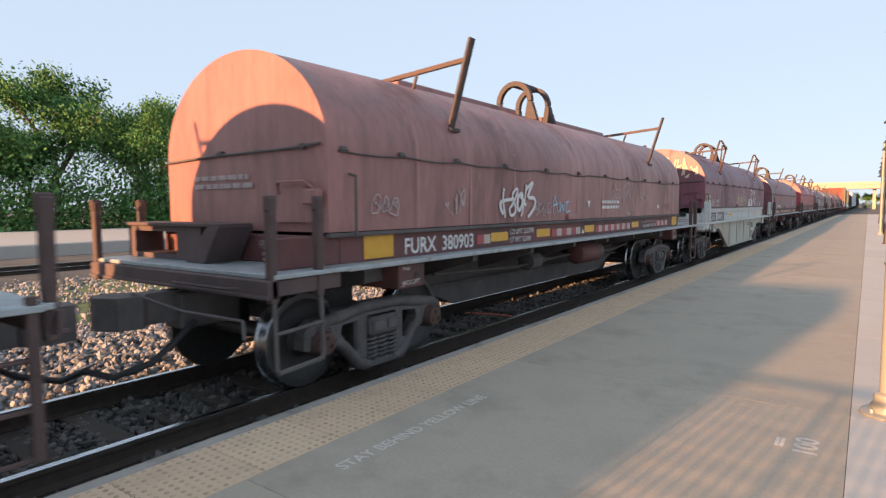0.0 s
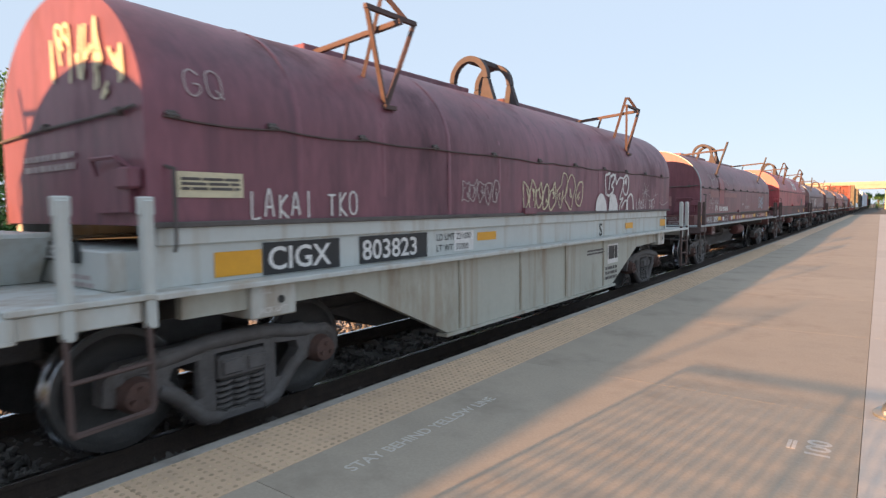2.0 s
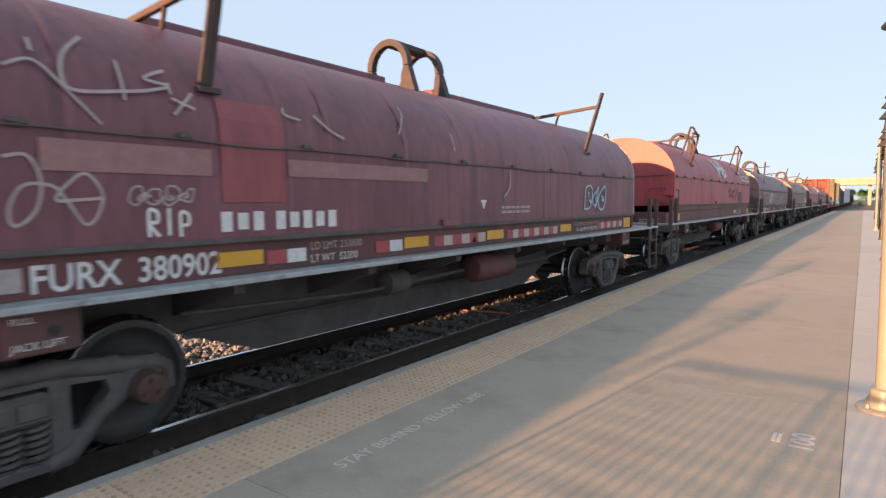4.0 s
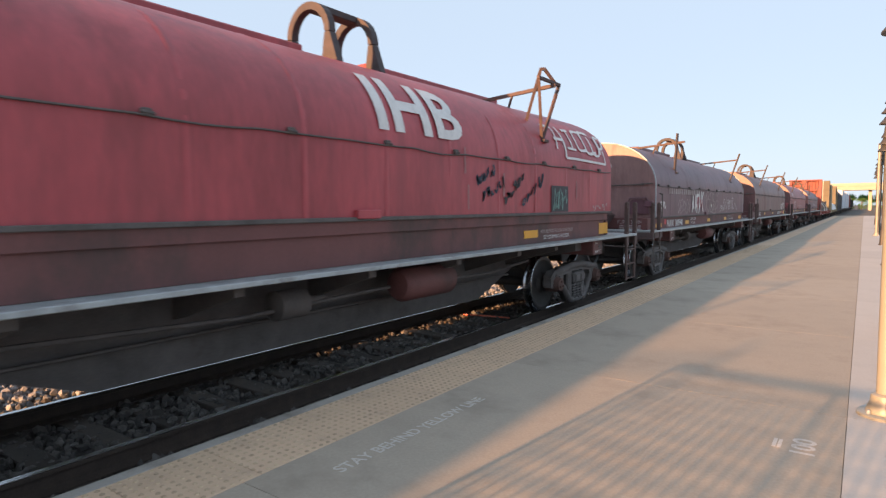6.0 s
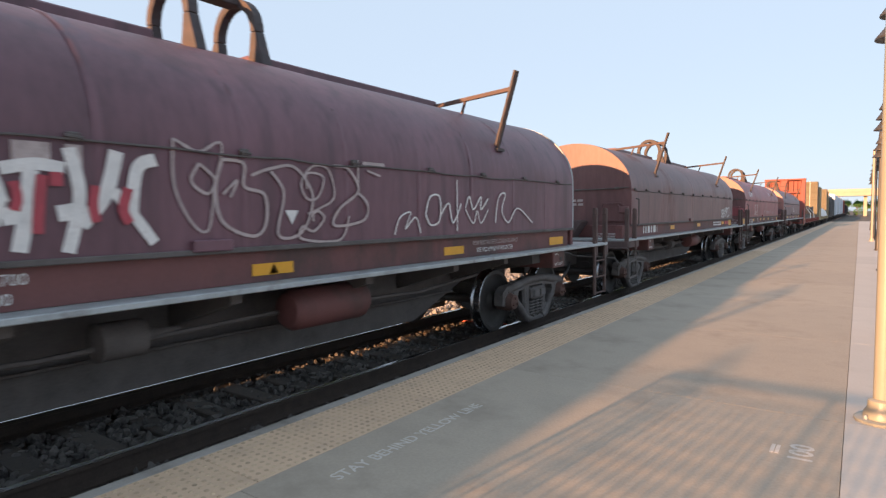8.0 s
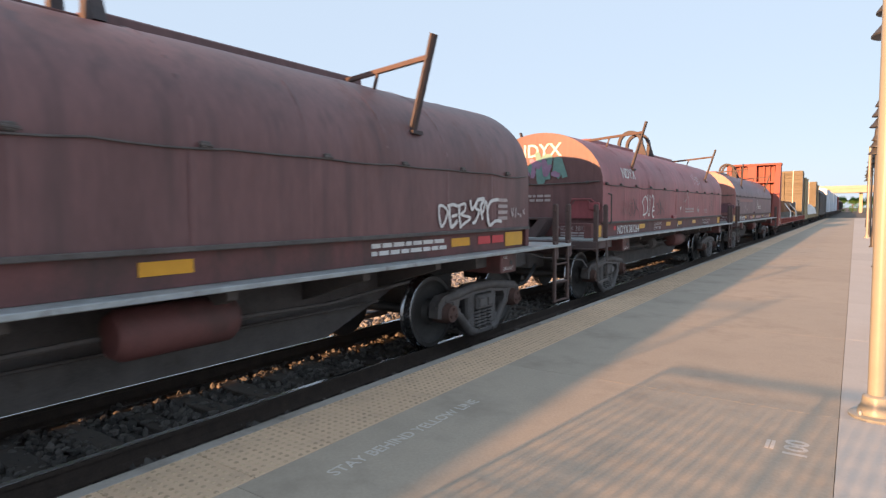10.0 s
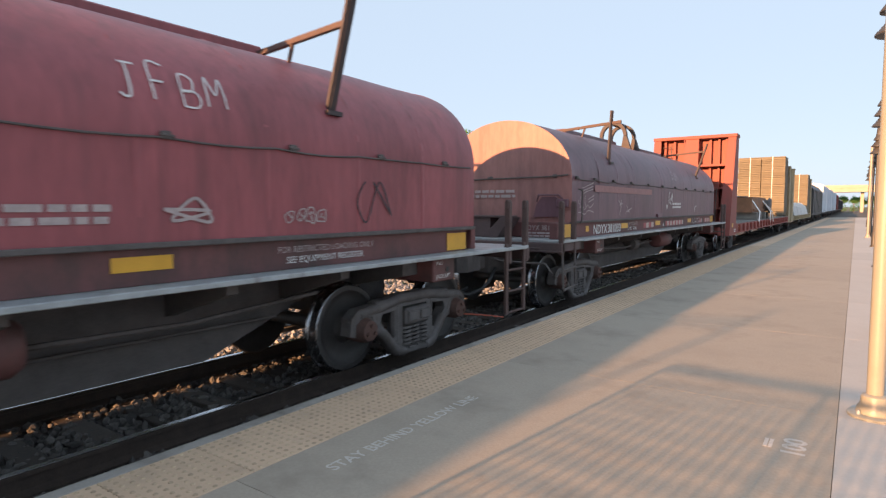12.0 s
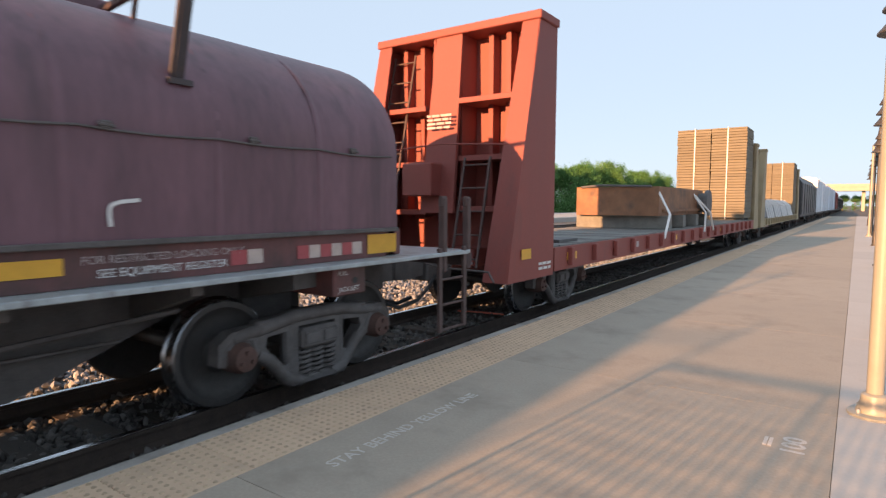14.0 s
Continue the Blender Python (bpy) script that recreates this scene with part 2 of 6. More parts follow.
def tube(bm, points, r, sides=6):
    """One continuous round or square bar through all the points."""
    pts = [Vector(p) for p in points]
    ways = [(b_ - a_).normalized() for a_, b_ in zip(pts, pts[1:])]
    side = ways[0].orthogonal().normalized()
    rings = []
    for i, p in enumerate(pts):
        before, after = ways[max(0, i - 1)], ways[min(len(ways) - 1, i)]
        d = (before + after).normalized() if (before + after).length > 0.05 else after
        side = (side - d * side.dot(d)).normalized() if (side - d * side.dot(d)).length > 1e-4 else d.orthogonal().normalized()
        up = d.cross(side)
        swell = min(1.8, 1 / max(0.3, d.dot(after)))
        turn = math.pi / 4 if sides == 4 else 0.0
        rings.append([bm.verts.new(p + (side * math.cos(turn + 2 * math.pi * k / sides) + up * math.sin(turn + 2 * math.pi * k / sides)) * r * swell) for k in range(sides)])
    for m, n_ in zip(rings, rings[1:]):
        for k in range(sides):
            bm.faces.new((m[k], m[(k + 1) % sides], n_[(k + 1) % sides], n_[k]))
    bm.faces.new(rings[0][::-1])
    bm.faces.new(rings[-1])
    return bm


def slab(bm, outline, a0, a1, axis="x", holes=()):
    """A plate of the given outline (and holes), from a0 to a1 along the axis."""
    edges = []
    for ring in (outline, *holes):
        put = []
        for u, w in ring:
            put.append(bm.verts.new((a0, u, w) if axis == "x" else (u, a0, w) if axis == "y" else (u, w, a0)))
        edges += [bm.edges.new((put[i], put[(i + 1) % len(put)])) for i in range(len(put))]
    if holes:
        faces = [g for g in bmesh.ops.triangle_fill(bm, use_beauty=True, use_dissolve=False, edges=edges)["geom"] if isinstance(g, bmesh.types.BMFace)]
    else:
        faces = bmesh.ops.contextual_create(bm, geom=edges)["faces"]
    out = bmesh.ops.extrude_face_region(bm, geom=faces)["geom"]
    shift = Vector((a1 - a0, 0, 0)) if axis == "x" else Vector((0, a1 - a0, 0)) if axis == "y" else Vector((0, 0, a1 - a0))
    bmesh.ops.translate(bm, vec=shift, verts=[g for g in out if isinstance(g, bmesh.types.BMVert)])
    bmesh.ops.recalc_face_normals(bm, faces=bm.faces[:])
    return bm


def lathe(bm, profile, centre, axis="x", steps=36):
    """A turned body: profile of (along, radius) round an axis through centre."""
    rings = []
    for along, r in profile:
        ring = []
        for k in range(steps):
            c, s = r * math.cos(2 * math.pi * k / steps), r * math.sin(2 * math.pi * k / steps)
            co = (along, c, s) if axis == "x" else (c, along, s) if axis == "y" else (c, s, along)
            ring.append(bm.verts.new(Vector(centre) + Vector(co)))
        rings.append(ring)
    for p, q in zip(rings, rings[1:]):
        for k in range(steps):
            bm.faces.new((p[k], p[(k + 1) % steps], q[(k + 1) % steps], q[k]))
    bm.faces.new(rings[0])
    bm.faces.new(rings[-1])
    bmesh.ops.recalc_face_normals(bm, faces=bm.faces[:])
    return bm


def mesh_of(name, bm, mat, smooth=False):
    me = bpy.data.meshes.new(name)
    bm.to_mesh(me)
    bm.free()
    me.materials.append(mat)
    if smooth:
        for p in me.polygons:
            p.use_smooth = True
        me.set_sharp_from_angle(angle=radians(38))
    return me


def part(name, bm, mat, parent, label="", smooth=False):
    ob = new(name, mesh_of(name, bm, mat, smooth))
    ob.parent = parent
    return tagged(ob, label)


def thing(name, label, category, at=(0, 0, 0), group=""):
    ob = new(name)
    ob.location = at
    ob.empty_display_size = 0.3
    return tagged(ob, label, category, group)


def lettering(parent, words, at, height, mat, turn=(90, 0, 90), name="lettering", stretch=1.0, label="", thick=0.0, shear=0.0):
    """Words in the built-in font, flat on a face; turn is the face's Euler turn."""
    cu = bpy.data.curves.new(name, "FONT")
    cu.body, cu.size, cu.align_x, cu.align_y, cu.offset = words, height * 1.38, "LEFT", "BOTTOM_BASELINE", thick
    cu.shear = shear
    cu.resolution_u = 3
    cu.materials.append(mat)
    ob = new(name, cu)
    ob.matrix_basis = pose(*at, *turn) @ Matrix.Diagonal((stretch, 1, 1, 1))
    ob.parent = parent
    return tagged(ob, label or "painted lettering")


def ribbon(bm, points, width, place, lift=Vector((0, 0, 0)), rise=0.0):
    """A flat brush stroke through 2D points, carried onto a face by place(u, v)."""
    last = None
    for i, (u, v) in enumerate(points):
        a_, b_ = points[max(0, i - 1)], points[min(len(points) - 1, i + 1)]
        d = Vector((b_[0] - a_[0], b_[1] - a_[1]))
        d = Vector((-d.y, d.x)).normalized() * width / 2 if d.length else Vector((0, width / 2))
        up = lift * (1 + rise * i)
        pair = [bm.verts.new(place(u + d.x, v + d.y) + up), bm.verts.new(place(u - d.x, v - d.y) + up)]
        if last:
            bm.faces.new((last[0], last[1], pair[1], pair[0]))
        last = pair
    return bm


def scrawl(parent, seed, u0, v0, length, height, mat, place, letters=5, width=0.03, label="sprayed scrawl"):
    """Loose sprayed strokes that suggest writing without any word."""
    rnd = random.Random(seed)
    bm = bmesh.new()
    step = length / letters
    for k in range(letters):
        cu_, cv = u0 + step * (k + 0.5), v0 + height / 2
        pts = [(cu_ + rnd.uniform(-0.55, 0.55) * step, cv + rnd.uniform(-0.5, 0.5) * height) for _ in range(rnd.randint(4, 6))]
        fine = []
        for i in range(len(pts) - 1):
            p0, p1, p2, p3 = (Vector(pts[max(0, min(len(pts) - 1, i + d))]) for d in (-1, 0, 1, 2))
            for s in range(7):
                t = s / 7
                q = 0.5 * ((2 * p1) + (p2 - p0) * t + (2 * p0 - 5 * p1 + 4 * p2 - p3) * t * t + (3 * p1 - p0 - 3 * p2 + p3) * t ** 3)
                fine.append((q.x, q.y))
        out = Vector((1, 0, 0)) if place(0, 1.6).x > 1 else Vector((0, -1, 0))
        ribbon(bm, fine, width, place, out * (0.0012 + 0.0012 * k), 0.006)
    return part("graffiti", bm, mat, parent, label)


def sprayed(parent, drawing, u0, v0, length, height, mat, place, width=0.03, label="sprayed graffiti"):
    """Sprayed lines drawn freehand: strokes of points on a 36 by 36 raster, rounded and laid on a face."""
    out = Vector((1, 0, 0)) if place(0, 1.6).x > 1 else Vector((0, -1, 0))
    for k, stroke in enumerate(drawing.split()):
        bm = bmesh.new()
        pts = [Vector((u0 + int(c[0], 36) / 35 * length, v0 + int(c[1], 36) / 35 * height)) for c in stroke.split("-")]
        fine = []
        for i in range(len(pts) - 1):
            p0, p1, p2, p3 = (pts[max(0, min(len(pts) - 1, i + d))] for d in (-1, 0, 1, 2))
            for j in range(8):
                t = j / 8
                q = 0.5 * ((2 * p1) + (p2 - p0) * t + (2 * p0 - 5 * p1 + 4 * p2 - p3) * t * t + (3 * p1 - p0 - 3 * p2 + p3) * t ** 3)
                fine.append((q.x, q.y))
        fine.append((pts[-1].x, pts[-1].y))
        ribbon(bm, fine, width * (0.85 + 0.3 * ((k * 7) % 5) / 4), place, out * (0.001 + 0.0008 * k), 0.004)
        part("graffiti", bm, mat, parent, label)


GLYPHS = {"A": "00-fz-u0 8c-nc", "B": "50-5z-oz-rq-ki-5i-ri-z9-r0-50", "F": "50-5z-uz 5i-oi", "G": "yt-hz-2r-28-h0-w7-wg-ig", "I": "h0-hz", "J": "9z-wz hz-h4-90-13", "K": "50-5z wz-5g-z0",
          "L": "5z-50-w0", "M": "00-4z-hf-vz-z0", "O": "hz-2s-27-h0-w7-ws-hz", "P": "50-5z-rz-wq-ri-5i", "Q": "hz-2s-27-h0-w7-ws-hz ka-z0", "R": "50-5z-rz-wr-rk-5i-z0", "T": "0z-zz hz-h0"}


def tag(parent, words, u0, v0, height, mat, place, pitch=0.8, width=0.025, label="thin sprayed letters"):
    """Letters sprayed one after another by a shaky hand."""
    for k, ch in enumerate(words):
        if ch in GLYPHS:
            lift = 0.05 * height * math.sin(k * 2.6)
            sprayed(parent, GLYPHS[ch], u0 + k * pitch * height, v0 + lift, height * pitch * 0.72, height * (0.95 + 0.1 * math.sin(k * 1.9)), mat, place, width, label)


def bubble(parent, seed, u0, v0, length, height, mat, place, letters=4, width=0.022, label="outlined sprayed letters"):
    """Swollen outlined letters that cannot be read: wobbling rings, each with a stroke or two inside."""
    rnd = random.Random(seed)
    raster = "0123456789abcdefghijklmnopqrstuvwxyz"
    strokes = []
    for k in range(letters):
        c, half = 35 * (k + 0.5) / letters, 35 / letters * 0.56
        ring = []
        for i in range(8):
            a_ = 2 * math.pi * i / 8 + 0.3 * k
            r = rnd.uniform(0.5, 1.2)
            ring.append((c + half * (r * math.cos(a_) + 0.3 * math.sin(a_)), 17.5 + 17.5 * r * math.sin(a_)))
        strokes.append(ring + ring[:1])
        for _ in range(2):
            x0, z0 = c + rnd.uniform(-0.4, 0.4) * half, rnd.uniform(8, 26)
            strokes.append([(x0, z0), (x0 + rnd.uniform(-0.5, 0.5) * half, z0 + rnd.uniform(-6, 6)), (c + rnd.uniform(-0.4, 0.4) * half, rnd.uniform(8, 26))])
    put = lambda w: raster[max(0, min(35, round(w)))]
    sprayed(parent, " ".join("-".join(put(x) + put(z) for x, z in st) for st in strokes), u0, v0, length, height, mat, place, width, label)


def wrapped(parent, words, u0, v0, height, mat, place, stretch=1.0, thick=0.0, shear=0.0, name="lettering", label="painted lettering"):
    """Words in the built-in font, laid on a curved face by place(u, v)."""
    cu = bpy.data.curves.new(name, "FONT")
    cu.body, cu.size, cu.offset, cu.shear, cu.resolution_u = words, height * 1.38, thick, shear, 3
    flat = bpy.data.objects.new(name, cu)
    me = bpy.data.meshes.new_from_object(flat)
    bm = bmesh.new()
    bm.from_mesh(me)
    for k in range(1, int(height / 0.05) + 2):
        bmesh.ops.bisect_plane(bm, geom=bm.verts[:] + bm.edges[:] + bm.faces[:], plane_co=(0, 0.05 * k, 0), plane_no=(0, 1, 0))
    for v in bm.verts:
        v.co = place(u0 + v.co.x * stretch, v0 + v.co.y)
    bpy.data.objects.remove(flat)
    return part(name, bm, mat, parent, label)


# ---- large structure ----
bm = bmesh.new()
bmesh.ops.create_grid(bm, x_segments=8, y_segments=8, size=2500)
bmesh.ops.translate(bm, vec=(0, 0, -0.42), verts=bm.verts[:])
tagged(new("ground", mesh_of("ground", bm, GROUND)), "dark cinder and gravel railway ground", "ground", kind="structure")

EDGE_X, TILE_X0, TILE_X1, JOINT_X, PAVE_X1 = -3.57, -3.456, -2.848, -0.05, 3.2
bm = bmesh.new()
box(bm, EDGE_X, PAVE_X1, -70, 98, -0.6, -0.03)
box(bm, EDGE_X, TILE_X0 - 0.004, -70, 98, -0.03, 0.0, 0.008)
platform = tagged(new("platform", mesh_of("platform", bm, EDGE_CONC)), "grey concrete station platform with a yellow tactile edge", "platform", kind="structure")

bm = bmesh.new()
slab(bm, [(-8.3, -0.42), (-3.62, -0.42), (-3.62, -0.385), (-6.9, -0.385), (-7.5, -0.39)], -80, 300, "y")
tagged(new("track_bed", mesh_of("track_bed", bm, BALLAST_DARK)), "dark ballast bed under the rails", "track bed", kind="structure")


def rail_profile(bm, x, y0, y1, top):
    slab(bm, [(x - 0.07, top - 0.17), (x + 0.07, top - 0.17), (x + 0.07, top - 0.155), (x + 0.012, top - 0.13), (x + 0.012, top - 0.045), (x + 0.036, top - 0.035),
              (x + 0.036, top - 0.008), (x - 0.036, top - 0.008), (x - 0.036, top - 0.035), (x - 0.012, top - 0.045), (x - 0.012, top - 0.13), (x - 0.07, top - 0.155)], y0, y1, "y")


def rail(x, top, y0=-90, y1=300):
    bm = bmesh.new()
    rail_profile(bm, x, y0, y1, top)
    r = tagged(new("rail", mesh_of("rail", bm, RAILSIDE)), "rusty steel rail with a bright worn head", "rail", "rails", "structure")
    bm = bmesh.new()
    box(bm, x - 0.03, x + 0.03, y0, y1, top - 0.008, top, 0.003)
    part("rail_head", bm, RAILTOP, r, "polished running surface")


for x in (-5.923, -4.417):
    rail(x, -0.165)
for x in (-21.25, -19.75):
    rail(x, -0.2)

bm = bmesh.new()
slab(bm, [(-23.4, -0.42), (-17.6, -0.42), (-18.4, -0.33), (-22.6, -0.33)], -80, 300, "y")
tagged(new("track_bed", mesh_of("track_bed", bm, GROUND)), "grey ballast bed of the second track", "track bed", kind="structure")
bm = bmesh.new()
box(bm, -44, -27.5, -80, 320, -0.6, 0.12, 0.05)
tagged(new("far_platform", mesh_of("far_platform", bm, CONCRETE_PALE)), "long pale concrete platform across the tracks", "platform", kind="structure")
bm = bmesh.new()
box(bm, -80, -44.2, -80, 420, -0.6, 0.0)
tagged(new("verge", mesh_of("verge", bm, GRASS)), "grassy verge under the trees", "verge", kind="structure")
bm = bmesh.new()
box(bm, -17, -9.5, -80, 300, -0.6, -0.40)
tagged(new("grass_strip", mesh_of("grass_strip", bm, GRASS)), "dry grass and gravel strip between the tracks", "ground", kind="structure")


# ---- the train: coil cars and flat cars on the nearer track ----
TRACK_X, RAIL_Z, SPEED, PITCH, FIRST = -5.17, -0.165, 8.2, 14.9, 3.3
HALF, STRAIGHT, APEX, HOOD_LEN = 1.3, 2.22, 3.25, 11.85
MESHES = {}


def reuse(name, key, build, mat, parent, at=(0, 0, 0), turn=(0, 0, 0), label="", smooth=False):
    """A part whose mesh is built once and shared by all alike parts."""
    if key not in MESHES:
        bm = bmesh.new()
        build(bm)
        MESHES[key] = mesh_of(name, bm, mat, smooth)
    ob = new(name, MESHES[key])
    ob.parent = parent
    ob.matrix_basis = pose(*at, *turn)
    return tagged(ob, label)


def hood_point(s, grow=0.0):
    """A point of the hood's cross-section, s from 0 (lower edge, platform side) over the crown to 1."""
    low, wall = 1.47, STRAIGHT - 1.47
    arc = 3.2
    run = s * (2 * wall + arc)
    if run < wall:
        return HALF + grow, low + run
    if run > wall + arc:
        return -HALF - grow, STRAIGHT - (run - wall - arc)
    t = math.pi * (run - wall) / arc
    return (HALF + grow) * math.cos(t), STRAIGHT + (APEX - STRAIGHT + grow) * math.sin(t)


def on_side(u, v):
    """A place a few millimetres off the hood's platform side, u along the car and v up."""
    if v <= STRAIGHT:
        return Vector((HALF + 0.012, u, v))
    s = min(0.999, (v - STRAIGHT) / (APEX - STRAIGHT))
    return Vector((HALF * math.sqrt(1 - s * s) + 0.012, u, v + 0.008))


def on_end(u, v):
    return Vector((u, -0.014, v))


SIDE = 1.27  # half the width over the side sills, which lie back under the hood


def on_sill(u, v):
    return Vector((SIDE + 0.008, u, v))


def make_hood(bm, seed):
    rnd = random.Random(seed)
    ys = [0, 0.03] + [HOOD_LEN * k / 40 for k in range(1, 40)] + [HOOD_LEN - 0.03, HOOD_LEN]
    steps = 44
    rings = []
    off = Vector((seed * 3.7, 0, 0))
    for y in ys:
        ring = []
        for k in range(steps + 1):
            x, z = hood_point(k / steps)
            g = 0.0 if y in (0, HOOD_LEN) else 0.012 * noise.noise(Vector((x * 1.1, y * 0.8, z * 1.1)) + off)
            ring.append(bm.verts.new((x + g * (1 if x > 0 else -1), y, z + (g if z > STRAIGHT else 0))))
        rings.append(ring)
    for p, q in zip(rings, rings[1:]):
        for k in range(steps):
            bm.faces.new((p[k], p[k + 1], q[k + 1], q[k]))
    bm.faces.new(rings[0])
    bm.faces.new(rings[-1])
    bmesh.ops.recalc_face_normals(bm, faces=bm.faces[:])


def make_end_lip(bm):
    """The raised rim round the end of a hood."""
    steps = 40
    for k in range(steps):
        a_, b_ = hood_point(k / steps, 0.006), hood_point((k + 1) / steps, 0.006)
        c_, d_ = hood_point(k / steps, -0.015), hood_point((k + 1) / steps, -0.015)
        v = [bm.verts.new((p[0], y, p[1])) for y in (-0.008, 0.035) for p in (a_, b_, d_, c_)]
        for f in ((0, 1, 2, 3), (4, 5, 6, 7), (0, 1, 5, 4), (2, 3, 7, 6)):
            bm.faces.new([v[i] for i in f])
    bmesh.ops.remove_doubles(bm, verts=bm.verts[:], dist=0.001)
    bmesh.ops.recalc_face_normals(bm, faces=bm.faces[:])


def make_seam(bm, seed):
    """The sagging cord and lip along the side where the crown meets the wall."""
    rnd = random.Random(seed)
    z0 = STRAIGHT - 0.02
    sag = [rnd.uniform(0.0, 0.03) for _ in range(13)]
    pts = []
    for k in range(49):
        y = 0.12 + (HOOD_LEN - 0.24) * k / 48
        i = k // 4
        pts.append((HALF + 0.022, y, z0 - sag[min(i, 12)] * math.sin(math.pi * (k % 4) / 4)))
    tube(bm, pts, 0.0095, 5)


def make_end_cord(bm):
    tube(bm, [(HALF - 0.06, -0.03, 2.26), (0.9, -0.03, 2.24), (0.3, -0.03, 2.235), (-0.3, -0.03, 2.23), (-0.9, -0.03, 2.215), (-HALF + 0.02, -0.03, 2.20)], 0.013, 6)


def make_weld(bm):
    """A narrow welded lap over the whole section of a hood."""
    steps = 26
    ring = [[bm.verts.new((x, y, z)) for y, (x, z) in ((dy, hood_point(k / steps, g)) for dy, g in ((-0.03, 0.001), (-0.018, 0.0035), (0.018, 0.0035), (0.03, 0.001)))] for k in range(steps + 1)]
    for p, q in zip(ring, ring[1:]):
        for i in range(3):
            bm.faces.new((p[i], p[i + 1], q[i + 1], q[i]))


def make_end_bracket(bm):
    slab(bm, [(0.62, 1.56), (1.16, 1.56), (1.16, 1.80), (1.02, 1.90), (0.78, 1.90), (0.68, 1.78)], -0.05, -0.004, "y")
    tube(bm, [(0.68, -0.04, 1.82), (0.74, -0.1, 1.93), (1.1, -0.1, 1.93), (1.16, -0.04, 1.86)], 0.014)
    box(bm, 1.06, 1.26, -0.10, -0.004, 1.72, 1.86, 0.015)


def make_lock_box(bm):
    box(bm, HALF - 0.02, HALF + 0.05, -0.16, 0.16, 1.475, 1.56, 0.008)


def make_latch(bm):
    box(bm, -0.02, 0.035, -0.035, 0.035, -0.03, 0.025, 0.008)
    bar(bm, (0.03, -0.05, 0.0), (0.03, 0.05, -0.01), 0.012, 6)


def make_ridge(bm):
    box(bm, -0.17, 0.17, 2.3, 5.45, APEX - 0.02, APEX + 0.10, 0.015)
    box(bm, -0.17, 0.17, 6.45, 9.6, APEX - 0.02, APEX + 0.10, 0.015)
    box(bm, -0.12, 0.12, 5.45, 6.45, APEX - 0.02, APEX + 0.05, 0.01)


def make_guide(bm):
    """A straight channel post that flares outwards, bolted on the hood's shoulder."""
    a_, b_ = Vector((1.18, 0, 2.58)), Vector((1.5, -0.02, 3.58))
    d, n_ = (b_ - a_).normalized(), Vector((0, 1, 0))
    for shift, w in ((-0.035, 0.014), (0.035, 0.014)):
        bar(bm, a_ + n_ * shift, b_ + n_ * shift, 0.022, 4)
    bar(bm, a_, b_, 0.034, 4)
    box(bm, 1.08, 1.26, -0.09, 0.09, 2.56, 2.60)


def make_guide_upright(bm):
    """The same post where it has been bent back upright."""
    for shift, r in ((-0.035, 0.022), (0.0, 0.034), (0.035, 0.022)):
        bar(bm, (1.18, shift, 2.58), (1.24, shift - 0.02, 3.58), r, 4)
    box(bm, 1.08, 1.26, -0.09, 0.09, 2.56, 2.60)


def make_guide_v(bm):
    """A V of two struts that meet at one foot, with an upright behind."""
    foot = Vector((1.2, 0, 2.56))
    for dy in (-0.34, 0.34):
        bar(bm, foot, (1.34, dy - 0.05, 3.42), 0.028, 4)
    bar(bm, (1.34, -0.41, 3.42), (1.34, 0.31, 3.42), 0.03, 4)
    tube(bm, [(0.98, -0.1, 2.84), (1.2, -0.04, 3.62), (1.24, 0.0, 3.62), (1.33, 0.2, 3.42)], 0.026, 4)
    box(bm, 1.1, 1.28, -0.08, 0.08, 2.54, 2.58)


def make_crossbar(bm):
    bar(bm, (0.05, 0, 3.26), (1.42, 0, 3.36), 0.035, 4)
    bar(bm, (0.62, 0.0, 3.08), (0.70, 0.0, 3.31), 0.02, 4)


def make_bail(bm):
    """A lifting eye: a hoop of flat steel with splayed feet."""
    for k in range(14):
        a_, b_ = math.pi * k / 14, math.pi * (k + 1) / 14
        p = [(r * math.cos(t), y, APEX + 0.28 + r * 1.05 * math.sin(t)) for t in (a_, b_) for r in (0.27, 0.35) for y in (-0.05, 0.05)]
        v = [bm.verts.new(c) for c in p]
        for f in ((0, 1, 3, 2), (4, 5, 7, 6), (0, 4, 5, 1), (2, 6, 7, 3), (0, 2, 6, 4), (1, 3, 7, 5)):
            bm.faces.new([v[i] for i in f])
    bmesh.ops.remove_doubles(bm, verts=bm.verts[:], dist=0.001)
    for sx in (-1, 1):
        slab(bm, [(sx * 0.27, APEX + 0.27), (sx * 0.35, APEX + 0.27), (sx * 0.46, APEX - 0.06), (sx * 0.22, APEX - 0.04)], -0.05, 0.05, "y")
    bmesh.ops.recalc_face_normals(bm, faces=bm.faces[:])


def make_bail_tie(bm):
    box(bm, -0.09, 0.09, 5.72, 6.42, APEX + 0.565, APEX + 0.645, 0.01)


BODY_Y0, BODY_Y1, DECK_Y0, DECK_Y1 = -0.02, 11.88, -0.75, 12.95


def make_body(bm):
    box(bm, -1.18, 1.18, BODY_Y0 + 0.02, BODY_Y1 - 0.02, 1.19, 1.46)


def make_side_sill(bm):
    box(bm, SIDE - 0.09, SIDE, BODY_Y0 + 0.18, BODY_Y1 - 0.18, 1.203, 1.49)


def make_end_plate(bm):
    box(bm, -1.255, 1.255, BODY_Y0 - 0.08, BODY_Y0 + 0.02, 1.207, 1.47, 0.01)


def make_rim(bm):
    box(bm, 1.26, 1.328, 0.0, HOOD_LEN, 1.452, 1.492, 0.006)


